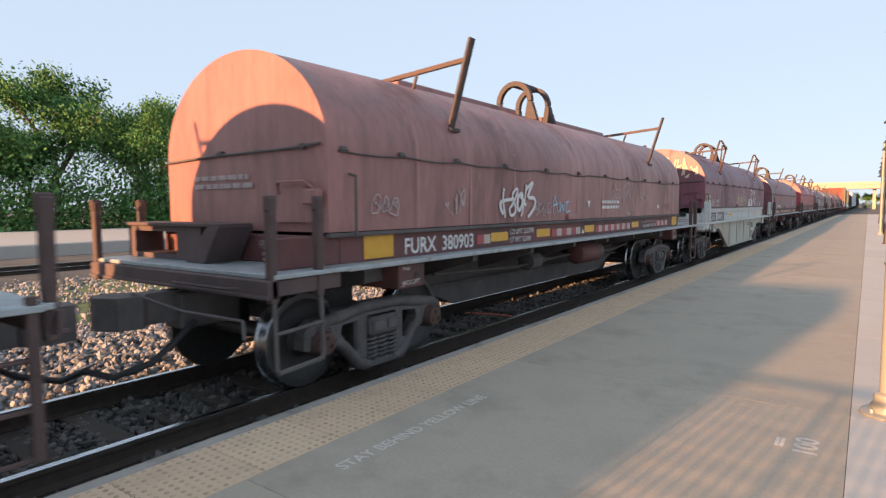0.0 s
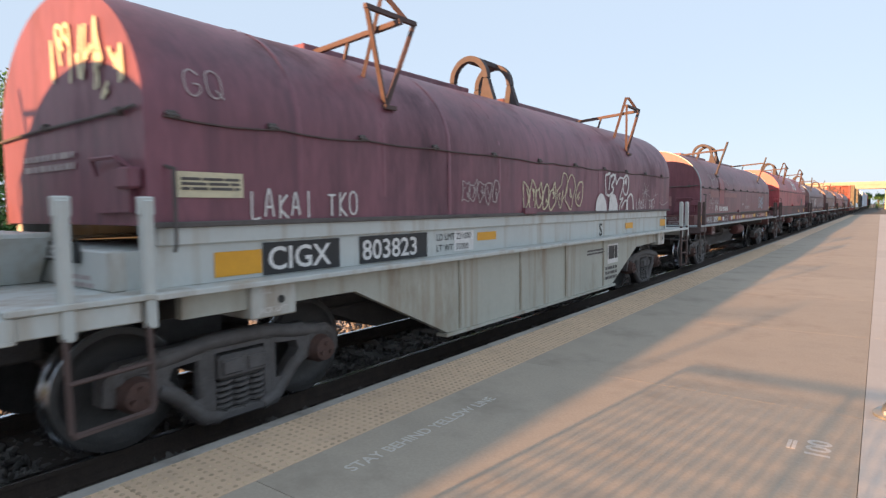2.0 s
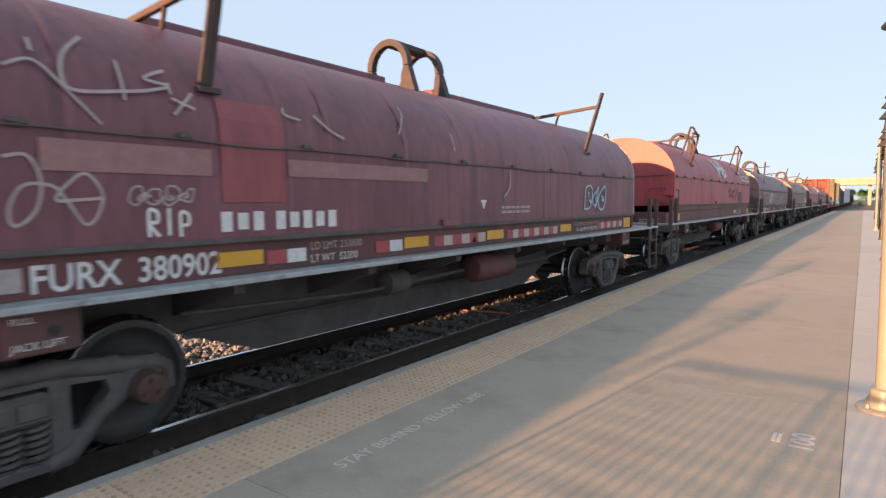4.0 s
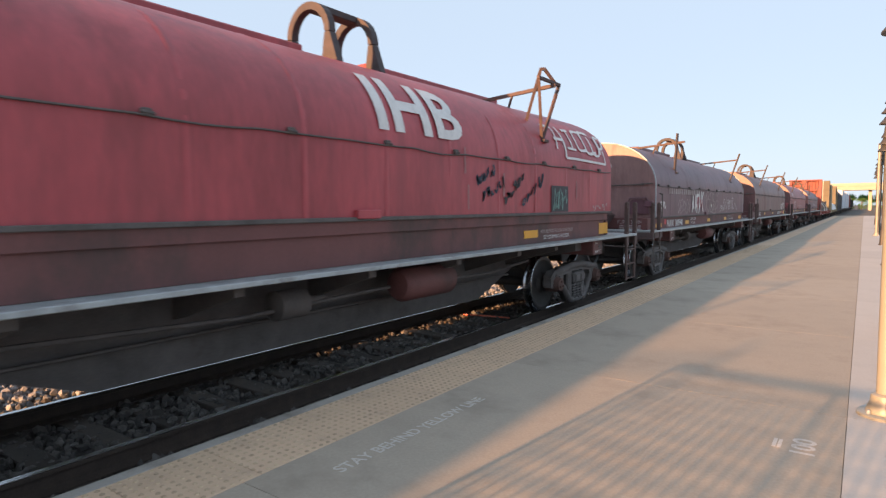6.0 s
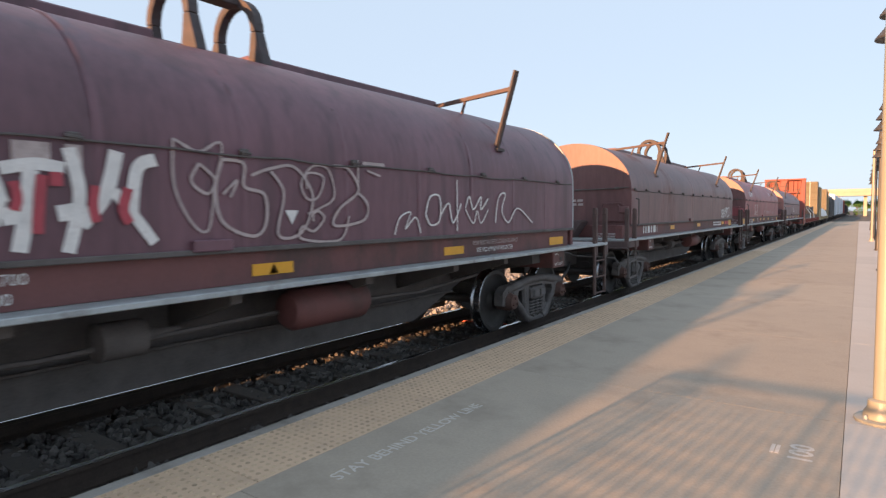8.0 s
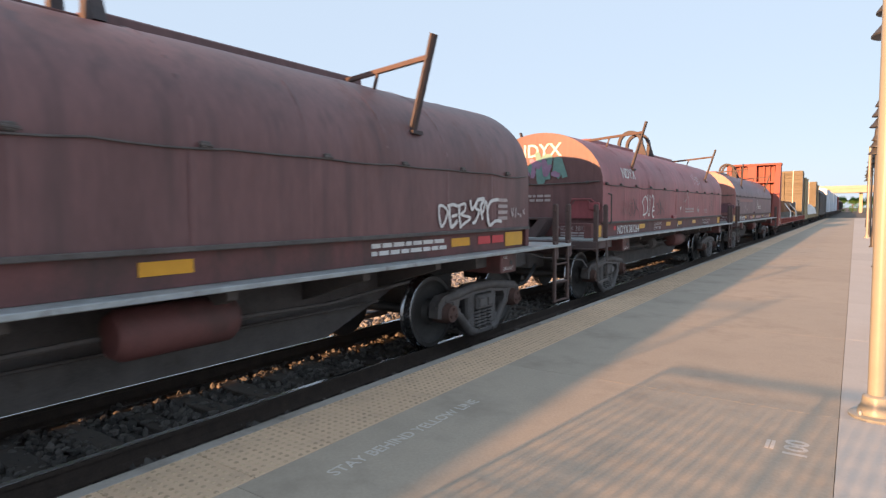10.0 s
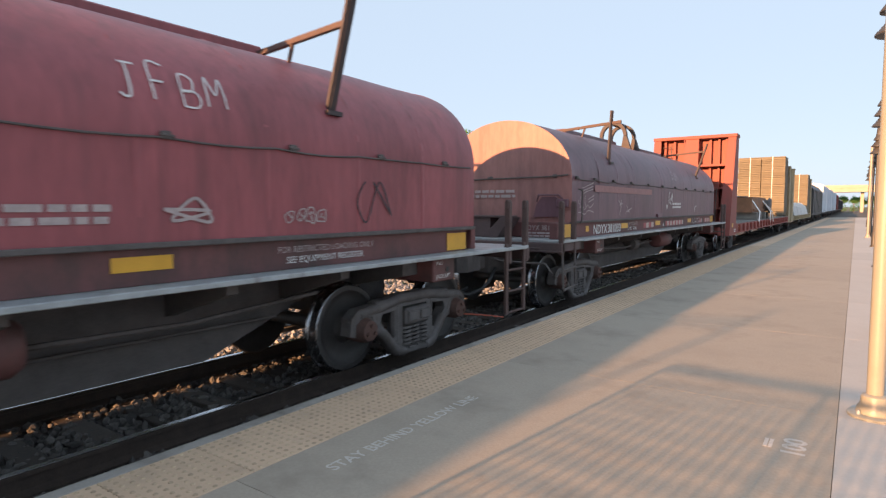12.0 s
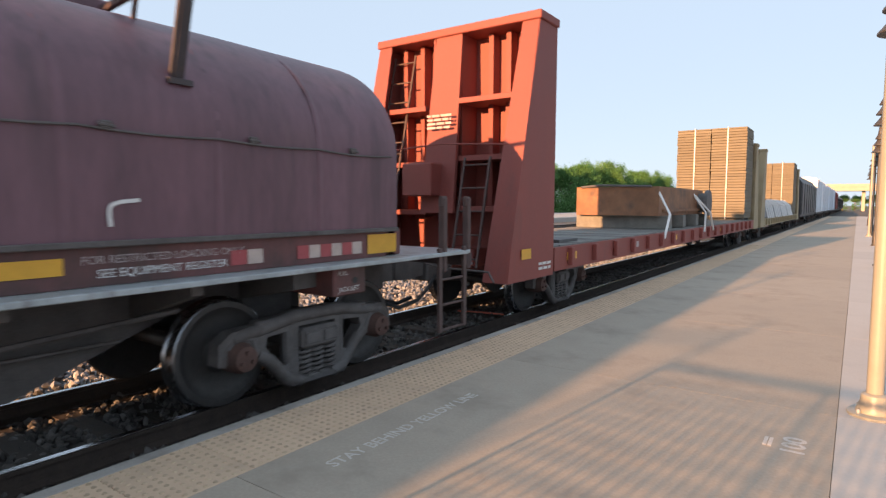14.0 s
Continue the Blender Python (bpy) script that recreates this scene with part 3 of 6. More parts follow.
def make_flange(bm):
    box(bm, 1.16, 1.51, 0.05, 12.9, 1.158, 1.2, 0.006)


def make_deck(bm):
    box(bm, -1.50, 1.50, -0.75, 0.34, 1.166, 1.205, 0.006)


def make_end_sill(bm):
    box(bm, -1.49, 1.49, -0.80, -0.70, 1.03, 1.165, 0.012)
    box(bm, -1.49, 1.49, -0.82, -0.70, 1.015, 1.045, 0.006)
    tube(bm, [(0.2, -0.79, 1.08), (0.25, -0.87, 1.08), (1.05, -0.87, 1.08), (1.1, -0.79, 1.08)], 0.012)


def make_corner_skirt(bm):
    box(bm, 1.36, 1.47, -0.70, -0.02, 1.03, 1.163, 0.008)


def make_end_beam(bm):
    """The boxed beam under the end of the hood with a rectangular opening and a raking brace."""
    slab(bm, [(-1.42, 1.21), (-0.02, 1.21), (-0.02, 1.55), (-1.42, 1.55)], -0.42, -0.1, "y",
         [[(-1.28, 1.26), (-0.45, 1.26), (-0.45, 1.49), (-1.28, 1.49)]])


def make_end_shelf(bm):
    box(bm, -1.45, 0.35, -0.46, -0.1, 1.545, 1.58, 0.006)


def make_rake(bm):
    slab(bm, [(-0.12, 1.21), (0.18, 1.21), (0.42, 1.55), (0.24, 1.55)], -0.52, -0.14, "y")


def make_grab_post(bm):
    box(bm, -0.04, 0.04, -0.035, 0.035, 0.98, 1.80, 0.01)
    box(bm, -0.025, 0.025, -0.05, 0.05, 1.70, 1.82, 0.01)


def make_grab_iron(bm):
    tube(bm, [(0.0, 0.0, 1.78), (0.06, 0.03, 1.76), (0.06, 0.03, 1.25), (0.03, 0.03, 1.2)], 0.013)


def make_stirrup(bm):
    """The bent step under the corner of the car."""
    tube(bm, [(0, -0.74, 1.02), (0.02, -0.74, 0.46), (0.02, -0.72, 0.43), (0.02, -0.28, 0.46), (0.02, -0.26, 0.50), (0.0, -0.26, 1.02)], 0.02)
    tube(bm, [(0.02, -0.74, 0.74), (0.02, -0.26, 0.77)], 0.016)


def make_stile(bm):
    box(bm, -0.02, 0.02, -0.03, 0.03, 0.32, 1.25, 0.004)


def make_rung(bm):
    bar(bm, (0.0, 12.36, 0), (0.0, 12.84, 0), 0.016, 6)


def make_draft_box(bm):
    box(bm, -0.16, 0.16, 0.0, 0.62, 0.62, 0.96, 0.02)


def make_coupler(bm):
    slab(bm, [(-0.2, -0.62), (-0.02, -0.66), (0.16, -0.55), (0.2, -0.36), (0.08, -0.26), (0.08, 0.08), (-0.08, 0.08), (-0.08, -0.26), (-0.12, -0.28), (-0.22, -0.44)], 0.70, 0.98, "z")


def make_air_hose(bm):
    tube(bm, [(0.22, 0.1, 0.7), (0.26, -0.12, 0.55), (0.24, -0.34, 0.40), (0.12, -0.6, 0.32), (0.0, -0.78, 0.40)], 0.028)


def make_lever(bm):
    tube(bm, [(0.1, -0.4, 1.0), (0.5, -0.2, 0.86), (1.25, -0.12, 0.84), (1.38, -0.2, 0.72)], 0.014)


def add_coupler(car, at, turn):
    c = reuse("coupler", "coupler", make_coupler, UNDER, car, at, (0, 0, turn), "grimy knuckle coupler")
    reuse("draft_box", "draft_box", make_draft_box, UNDER, c)
    reuse("air_hose", "air_hose", make_air_hose, BLACKTAG, c)
    reuse("uncoupling_lever", "lever", make_lever, UNDER, c)


def make_jack_pad(bm):
    box(bm, 0.72, 1.42, -0.2, 0.22, 0.90, 1.17, 0.012)


def make_centre_sill(bm):
    slab(bm, [(-0.3, 0.98), (1.95, 0.8), (3.2, 0.34), (8.7, 0.34), (9.95, 0.8), (12.5, 0.98), (12.5, 1.18), (-0.3, 1.18)], -0.42, 0.42, "x")


def make_crossbearer(bm):
    slab(bm, [(-1.3, 1.06), (-0.42, 0.8), (0.42, 0.8), (1.3, 1.06), (1.3, 1.185), (-1.3, 1.185)], -0.05, 0.05, "y")


def make_reservoir(bm):
    lathe(bm, [(-0.5, 0.05), (-0.48, 0.15), (-0.42, 0.19), (0.42, 0.19), (0.48, 0.15), (0.5, 0.05)], (1.0, 6.6, 0.88), "y", 20)


def make_brake_pipe(bm):
    tube(bm, [(0.8, 2.2, 0.88), (0.85, 4.2, 0.80), (0.9, 6.0, 0.86), (0.85, 8.3, 0.80), (0.7, 9.8, 0.86)], 0.022)


def make_brake_rod(bm):
    tube(bm, [(0.5, 2.4, 0.66), (0.55, 9.4, 0.66)], 0.016)


def make_brake_cylinder(bm):
    lathe(bm, [(4.55, 0.06), (4.58, 0.14), (4.9, 0.14), (4.95, 0.05), (5.2, 0.03)], (0.84, 0, 0.85), "y", 16)


def make_side_frame(bm):
    outer = [(-1.1, 0.60), (-0.98, 0.68), (-0.55, 0.70), (-0.30, 0.76), (0.30, 0.76), (0.55, 0.70), (0.98, 0.68), (1.1, 0.60), (1.12, 0.42), (1.04, 0.40),
             (1.02, 0.54), (0.76, 0.54), (0.74, 0.40), (0.60, 0.36), (0.36, 0.12), (0.22, 0.08), (-0.22, 0.08), (-0.36, 0.12), (-0.60, 0.36), (-0.74, 0.40),
             (-0.76, 0.54), (-1.02, 0.54), (-1.04, 0.40), (-1.12, 0.42)]
    holes = [[(0.33, 0.60), (0.60, 0.58), (0.63, 0.50), (0.46, 0.29), (0.36, 0.30)], [(-0.33, 0.60), (-0.60, 0.58), (-0.63, 0.50), (-0.46, 0.29), (-0.36, 0.30)],
             [(-0.24, 0.62), (0.24, 0.62), (0.24, 0.16), (-0.24, 0.16)]]
    outer, *holes = ([(u * AXLE / 0.889, w) for u, w in ring] for ring in (outer, *holes))
    slab(bm, outer, -0.07, 0.07, "x", holes)
    box(bm, -0.09, 0.10, -0.34, 0.34, 0.08, 0.15, 0.012)
    tube(bm, [(0.03, -0.90, 0.62), (0.04, -0.55, 0.665), (0.05, -0.28, 0.715), (0.05, 0.28, 0.715), (0.04, 0.55, 0.665), (0.03, 0.90, 0.62)], 0.062, 10)
    for sy in (-1, 1):
        tube(bm, [(0.03, sy * 0.66, 0.44), (0.04, sy * 0.53, 0.36), (0.05, sy * 0.34, 0.15), (0.05, sy * 0.2, 0.11)], 0.062, 10)
        tube(bm, [(0.02, sy * 0.98, 0.42), (0.03, sy * 1.0, 0.55), (0.03, sy * 0.9, 0.635), (0.03, sy * 0.72, 0.60), (0.03, sy * 0.66, 0.44)], 0.05, 8)
        bar(bm, (0.02, sy * 0.31, 0.14), (0.02, sy * 0.31, 0.70), 0.055, 8)
        box(bm, -0.06, 0.085, sy * 0.45 - 0.22, sy * 0.45 + 0.22, 0.64, 0.73, 0.02)


def make_bolster(bm):
    box(bm, -1.13, 1.13, -0.22, 0.22, 0.40, 0.60, 0.03)
    for y in (-0.11, 0.11):
        box(bm, 1.08, 1.15, y - 0.085, y + 0.085, 0.45, 0.56, 0.01)
    box(bm, -0.35, 0.35, -0.3, 0.3, 0.58, 0.98)
    slab(bm, [(-1.2, 0.98), (-0.4, 0.82), (0.4, 0.82), (1.2, 0.98), (1.2, 1.15), (-1.2, 1.15)], -0.38, 0.38, "y")
    for sy in (-1, 1):
        bar(bm, (-0.78, sy * 0.36, 0.36), (0.78, sy * 0.36, 0.36), 0.05, 6)
        slab(bm, [(-0.7, 0.32), (0.7, 0.32), (0.1, 0.62), (-0.1, 0.62)], sy * 0.34 - 0.02, sy * 0.34 + 0.02, "y")


def make_spring(bm):
    pts = [(0.07 * math.cos(k * math.pi / 5), 0.07 * math.sin(k * math.pi / 5), 0.15 + 0.25 * k / 55) for k in range(56)]
    tube(bm, pts, 0.016, 5)


def make_bearing(bm):
    box(bm, -0.10, 0.06, -0.13, 0.13, -0.03, 0.13, 0.02)
    lathe(bm, [(-0.1, 0.13), (0.08, 0.13), (0.10, 0.115), (0.15, 0.105), (0.16, 0.055)], (0, 0, 0), "x", 18)
    for k in range(3):
        t = radians(90 + 120 * k)
        lathe(bm, [(0.15, 0.022), (0.18, 0.022)], (0, 0.06 * math.cos(t), 0.055 * math.sin(t)), "x", 6)


def wheelset_mesh():
    bm = bmesh.new()
    lathe(bm, [(-0.95, 0.07), (0.95, 0.07)], (0, 0, 0), "x", 14)
    for sx in (-1, 1):
        prof = [(0.66, 0.12), (0.69, 0.34), (0.685, 0.405), (0.685, 0.47), (0.70, 0.482), (0.715, 0.474), (0.727, 0.460), (0.822, 0.453), (0.828, 0.445),
                (0.828, 0.395), (0.80, 0.375), (0.765, 0.30), (0.78, 0.17), (0.84, 0.13), (0.84, 0.07)]
        lathe(bm, [(sx * a_, r) for a_, r in prof], (0, 0, 0), "x", 48)
    me = mesh_of("wheelset", bm, WHEEL, True)
    me.materials.append(TREAD)
    for p in me.polygons:
        c, r = abs(p.center.x), math.hypot(p.center.y, p.center.z)
        if r > 0.446 and len(p.vertices) == 4 and c > 0.70:
            p.material_index = 1
    return me


AXLES, AXLE = [], 0.835


def add_truck(car, y):
    truck = new("truck")
    truck.parent = car
    truck.location = (0, y, 0)
    reuse("bolster", "bolster", make_bolster, TRUCK, truck)
    for sx in (-1, 1):
        reuse("side_frame", "side_frame", make_side_frame, TRUCK, truck, (sx * 1.0, 0, 0), (0, 0, 0 if sx > 0 else 180), "cast steel side frame caked with grime", smooth=True)
        if sx > 0:
            for dy in (-0.15, 0.0, 0.15):
                reuse("spring", "spring", make_spring, TRUCK, truck, (sx * 1.03, dy, 0))
        for dy in (-AXLE, AXLE):
            reuse("bearing", "bearing", make_bearing, RUSTCAP, truck, (sx * 1.0, dy, 0.457), (0, 0, 0 if sx > 0 else 180), "rust-brown bearing cap", smooth=True)
    if "wheelset" not in MESHES:
        MESHES["wheelset"] = wheelset_mesh()
    for dy in (-AXLE, AXLE):
        w = tagged(new("wheelset", MESHES["wheelset"]), "dark steel wheels with bright worn treads")
        w.parent = truck
        w.location = (0, dy, 0.457)
        AXLES.append((w, dy))
    return truck


def plate(parent, u0, u1, v0, v1, mat, place=on_sill, name="reflector", label=""):
    bm = bmesh.new()
    n_ = max(1, round(abs(v1 - v0) / 0.15))
    cols = [[bm.verts.new(place(u, v0 + (v1 - v0) * k / n_)) for u in (u0, u1)] for k in range(n_ + 1)]
    for p, q in zip(cols, cols[1:]):
        bm.faces.new((p[0], p[1], q[1], q[0]))
    return part(name, bm, mat, parent, label)


def bars(parent, u0, u1, v0, rows, height, mat, place=on_sill, seed=0, name="lettering"):
    """Lettering too small to read: rows of plain bars."""
    rnd = random.Random(seed)
    bm = bmesh.new()
    for r in range(rows):
        u = u0
        while u < u1 - 0.03:
            w = min(rnd.uniform(0.06, 0.2), u1 - u)
            v = v0 - r * height * 1.7
            q = [bm.verts.new(place(*c)) for c in ((u, v), (u + w, v), (u + w, v + height), (u, v + height))]
            bm.faces.new(q)
            u += w + height * 0.6
    return part(name, bm, mat, parent, "small illegible white lettering")


def coil_car(k, label, paint, sill, mark, number, guide="post", mark_at=0.85, wide=0.92, light=False, trim=BRACE, end_paint=None):
    car = thing("coil_car", label, "freight car", (TRACK_X, FIRST + PITCH * k + (0.3 if k == 0 else 0.0), RAIL_Z), "coil cars of the train")
    bm = bmesh.new()
    make_hood(bm, k + 1)
    hood = part("hood", bm, paint, car, smooth=True)
    if end_paint:
        hood.data.materials.append(end_paint)
        for p in hood.data.polygons:
            if len(p.vertices) > 4:
                p.material_index = 1
    bm = bmesh.new()
    make_seam(bm, k + 5)
    part("seam", bm, UNDER if not light else BRACE, hood)
    for y in (0.0, HOOD_LEN):
        reuse("rim", "lip", make_end_lip, GALV if k in (2, 4) else paint, hood, (0, y, 0), (0, 0, 0 if y == 0 else 180)) if k in (2, 4) else None
    reuse("end_cord", "end_cord", make_end_cord, UNDER, hood)
    for y in (0.18, 1.0, 2.0, 3.1, 4.3, 5.5, 6.7, 7.9, 9.0, 10.1, 11.2):
        reuse("latch", "latch", make_latch, UNDER, hood, (HALF, y, STRAIGHT))
    for y in (1.28, 2.3, 3.38, 4.45, 5.5, 6.6, 7.7, 8.75, 9.8, 10.8):
        reuse("weld_seam", "weld" + paint.name, make_weld, paint, hood, (0, y, 0), smooth=True)
    reuse("end_bracket", "end_bracket" + paint.name, make_end_bracket, paint, hood)
    reuse("lock_box", "lock_box" + paint.name, make_lock_box, paint, hood, (0, 5.2, 0))
    for u, v, r, flip, on, under in ((5.95, 1.72, 0.07, -1, on_side, hood), (5.78, 1.30, 0.05, 1, on_sill, car)):
        if not light and k in (0, 2, 4, 6, 7):
            bm = bmesh.new()
            bm.faces.new([bm.verts.new(on(u + dx * r, v + dz * r * flip)) for dx, dz in ((-1, -0.8), (1, -0.8), (0, 0.9))])
            part("stencil", bm, WHITE, under, "small white triangle mark")
    for x in (-0.25, 1.0):
        reuse("latch", "latch", make_latch, UNDER, hood, (x, -0.01, 2.25), (0, 0, -90))
    reuse("ridge", "ridge" + paint.name, make_ridge, paint, hood)
    far_guide = {0: 9.6, 2: 9.5, 3: 9.15, 4: 9.55, 6: 9.55, 7: 9.55}.get(k, 9.3)
    for y in (2.45 if light else 2.25 if k == 2 else 2.05, far_guide):
        for turn in (0, 180):
            bent = k in (4, 7) and y < 5
            reuse("guide", "guide_" + guide + str(bent), make_guide_upright if bent else make_guide if guide == "post" else make_guide_v, GUIDE_STEEL if guide == "post" else trim, hood, (0, y, 0), (0, 0, turn), "rusty stacking guide flared outwards")
            reuse("crossbar", "crossbar" + trim.name, make_crossbar, trim, hood, (0, y, 0), (0, 0, turn))
    for y in (5.72, 6.42):
        reuse("lifting_eye", "bail", make_bail, GUIDE_STEEL, hood, (0, y, 0), label="dark steel lifting hoop")
    reuse("lifting_tie", "bail_tie", make_bail_tie, GUIDE_STEEL, hood)
    tone = PAINT_LIGHT if light else sill
    edge = PAINT_LIGHT if light else GALV
    tag = "light" if light else sill.name
    end_tone = PAINT_LIGHT if light else END_PAINT
    tall = 0.16 if guide == "v" else 0.0
    hood.location = (0, 0.13 if tall else 0.0, tall if tall else 0.03 if k == 0 else 0.0)
    reuse("body", "body" + tag, make_body, tone, car)
    for turn in (0, 180):
        y = 0 if turn == 0 else BODY_Y0 + BODY_Y1
        reuse("side_sill", "side_sill" + tag, make_side_sill, tone, car, (0, y, 0), (0, 0, turn))
        if tall:
            reuse("coaming", "coaming" + tag, lambda b: box(b, 1.2, 1.3, 0.2, 11.8, 1.49, 1.65, 0.006), tone, car, (0, 0 if turn == 0 else 12.0, 0), (0, 0, turn))
        reuse("end_plate", "end_plate" + tag, make_end_plate, tone, car, (0, y, 0), (0, 0, turn))
        reuse("hood_rim", "hood_rim", make_rim, UNDER, car, (0, (0 if turn == 0 else HOOD_LEN) + hood.location.y, tall), (0, 0, turn))
    reuse("end_beam", "end_beam" + tag, make_end_beam, end_tone, car)
    reuse("end_shelf", "end_shelf" + tag, make_end_shelf, end_tone, car)
    reuse("end_brace", "rake" + tag, make_rake, end_tone, car)
    for turn, at in ((0, (0, 0, 0)), (180, (0, DECK_Y0 + DECK_Y1, 0))):
        reuse("side_flange", "flange" + edge.name, make_flange, edge, car, (0, 0 if turn == 0 else 12.95, 0), (0, 0, turn), "worn pale steel edge")
        reuse("end_deck", "deck" + edge.name, make_deck, edge, car, at, (0, 0, turn))
        reuse("end_sill", "end_sill" + tag, make_end_sill, end_tone, car, at, (0, 0, turn))
        add_coupler(car, (at[0], at[1] + (-0.75 if turn == 0 else 0.75), 0), turn)
        reuse("corner_skirt", "skirt" + tag, make_corner_skirt, end_tone, car, at, (0, 0, turn))
        for x, y in ((1.45, -0.74), (-1.45, -0.74), (1.45, -0.26), (-1.45, -0.26)):
            m = pose(*at, 0, 0, turn) @ Vector((x, y + (0.3 if light and turn == 0 else 0.0), 0))
            reuse("grab_post", "grab_post" + trim.name + tag, make_grab_post, tone if light else trim, car, tuple(m), (0, 0, turn))
        reuse("step", "stirrup" + tag, make_stirrup, BRACE if light else UNDER, car, (1.47 if turn == 0 else -1.47, at[1] + (0.28 if light and turn == 0 else 0.0), 0), (0, 0, turn), "bent steel step iron")
    for y in (12.36, 12.84):
        reuse("ladder_stile", "stile" + trim.name, make_stile, trim, car, (1.48, y, 0))
    for z in (0.34, 0.62, 0.90):
        reuse("ladder_rung", "rung" + trim.name, make_rung, trim, car, (1.48, 0, z))
    if not light:
        reuse("corner_bracket", "corner_bracket" + tag, lambda b: box(b, 1.14, SIDE + 0.004, -0.52, 0.155, 1.207, 1.47, 0.008), tone, car)
    reuse("grab_iron", "grab_iron", make_grab_iron, UNDER, car, (HALF + 0.01, 0.25, 0.25))
    reuse("centre_sill", "centre_sill", make_centre_sill, UNDER, car)
    for y in (2.4, 3.9, 5.4, 6.9, 8.4, 9.6):
        reuse("crossbearer", "crossbearer", make_crossbearer, UNDER, car, (0, y, 0))
    reuse("air_reservoir", "reservoir" + sill.name, make_reservoir, sill, car, label="brown air reservoir slung under the frame", smooth=True)
    reuse("brake_pipe", "brake_pipe", make_brake_pipe, UNDER, car)
    reuse("brake_rod", "brake_rod", make_brake_rod, UNDER, car)
    reuse("brake_cylinder", "brake_cylinder", make_brake_cylinder, UNDER, car, smooth=True)
    for y in (0.935, 10.95):
        pad = reuse("jack_pad", "jack" + tag, make_jack_pad, tone, car, (0, y + 0.08, 0))
        lettering(pad, "JACK LIFT", (1.428, -0.15, 0.94), 0.045, WHITE, name="lettering")
        lettering(pad, "PULL", (1.428, -0.15, 1.09), 0.04, WHITE)
        bm = bmesh.new()
        lathe(bm, [(1.40, 0.032), (1.424, 0.032)], (0, 0.07, 1.03), "x", 14)
        part("socket", bm, BLACKTAG, pad)
        add_truck(car, y)
    if mark:
        lettering(car, mark, (SIDE + 0.008, mark_at, 1.235), 0.17, WHITE, stretch=wide, thick=0.004)
        lettering(car, number, (SIDE + 0.008, mark_at + 0.17 * wide * len(mark) + 0.02, 1.235), 0.17, WHITE, stretch=wide, thick=0.004)
        lettering(car, mark + " " + number, (0.45, -0.104, 1.33), 0.09, FADED, (90, 0, 0), stretch=0.9)
    bars(car, 0.5, 1.0, 1.27, 2, 0.03, FADED, lambda u, v: Vector((u, -0.104, v)), k)
    bars(hood, -0.75, 0.25, 1.98, 2, 0.05, FADED, lambda u, v: on_end(u, v) - Vector((0, 0.006, 0)), k + 3)
    return car, hood


def notice_lines(car, u):
    lettering(car, "SEE EQUIPMENT REGISTER", (SIDE + 0.008, u + 0.09, 1.255), 0.058, WHITE)
    lettering(car, "FOR RESTRICTED LOADING ONLY", (SIDE + 0.008, u, 1.345), 0.055, FADED)


COIL = []


def add_coil(*args, **kw):
    c = coil_car(*args, **kw)
    COIL.append(c)
    return c


# cars that have passed or nearly passed
for k in (-4, -3):
    add_coil(k, "brown steel coil car further up the train", PAINT_DULL, PAINT_SILL, "", "")
add_coil(-1, "brown steel coil car with an arched hood, its end showing", PAINT_DULL, PAINT_SILL, "", "")

# first whole car
car, hood = add_coil(0, "faded brown steel coil car with white graffiti on its hood", PAINT_BROWN, PAINT_SILL, "FURX", "380903", mark_at=1.07, wide=0.95)
def stripes(car, u0, u1, count, v0=1.255, v1=1.37, red=STRIPE_RED, pale=STRIPE_PALE):
    """A row of red and white reflective stripes."""
    step = (u1 - u0) / count
    for i in range(count):
        plate(car, u0 + step * i, u0 + step * (i + 0.48), v0, v1, red)
        plate(car, u0 + step * (i + 0.5), u0 + step * (i + 0.98), v0, v1, pale)


plate(car, 0.47, 0.90, 1.225, 1.45, YELLOW)
for u in (2.80, 4.08, 5.85, 8.30):
    plate(car, u, u + 0.44, 1.27, 1.385, YELLOW)
stripes(car, 2.47, 2.79, 1)
stripes(car, 4.58, 5.68, 3)
stripes(car, 6.35, 8.2, 6)
plate(car, 11.30, 11.74, 1.23, 1.44, YELLOW)
notice_lines(car, 8.93)
stripes(car, 9.95, 10.9, 3)
lettering(car, "LT WT 52300", (SIDE + 0.008, 3.3, 1.235), 0.075, WHITE)
lettering(car, "LD LMT 233700", (SIDE + 0.008, 3.3, 1.345), 0.075, WHITE)
bubble(hood, 11, 0.55, 1.6, 0.4, 0.22, FADED, on_side, 3, 0.016)
scrawl(hood, 12, 1.75, 1.58, 0.4, 0.32, FADED, on_side, 5, 0.016)
bubble(hood, 14, 3.95, 1.56, 0.5, 0.2, FADED, on_side, 4, 0.014)
sprayed(hood, "4s-3i-50 0f-6h-ci 0f-18-34 gt-cm-ee-f6-b2-98-df-hp-gt mo-il-hb-j7-me-mo qx-pl-l1 kl-qc pr-xz-sl-zj-za-s0", 2.97, 1.54, 0.95, 0.48, WHITE, on_side, 0.045, "bold white sprayed strokes")
sprayed(hood, "10-3z-b3 0g-bl ep-e4-ij-l6-on pn-xp tn-r4-z6", 4.54, 1.57, 0.62, 0.27, GRAF_SKY, on_side, 0.022, "pale blue sprayed tag")
sprayed(hood, "0o-2q-4x-5r-8s-7m-8i-5i-4d-2i-1f-1k-0o 2l-3i-4n-5j-6o a5-bd-aq-cx-dw-ez-hy-hl-hd-i7-h0-e2-d9-cg-co cq-dk-fr-gi ih-kc-k3 qj-tl-us-vm-zj-wg-vb-tg-qj", 6.95, 1.52, 2.34, 0.60, FADED, on_side, 0.017, "thin pale sprayed figures")
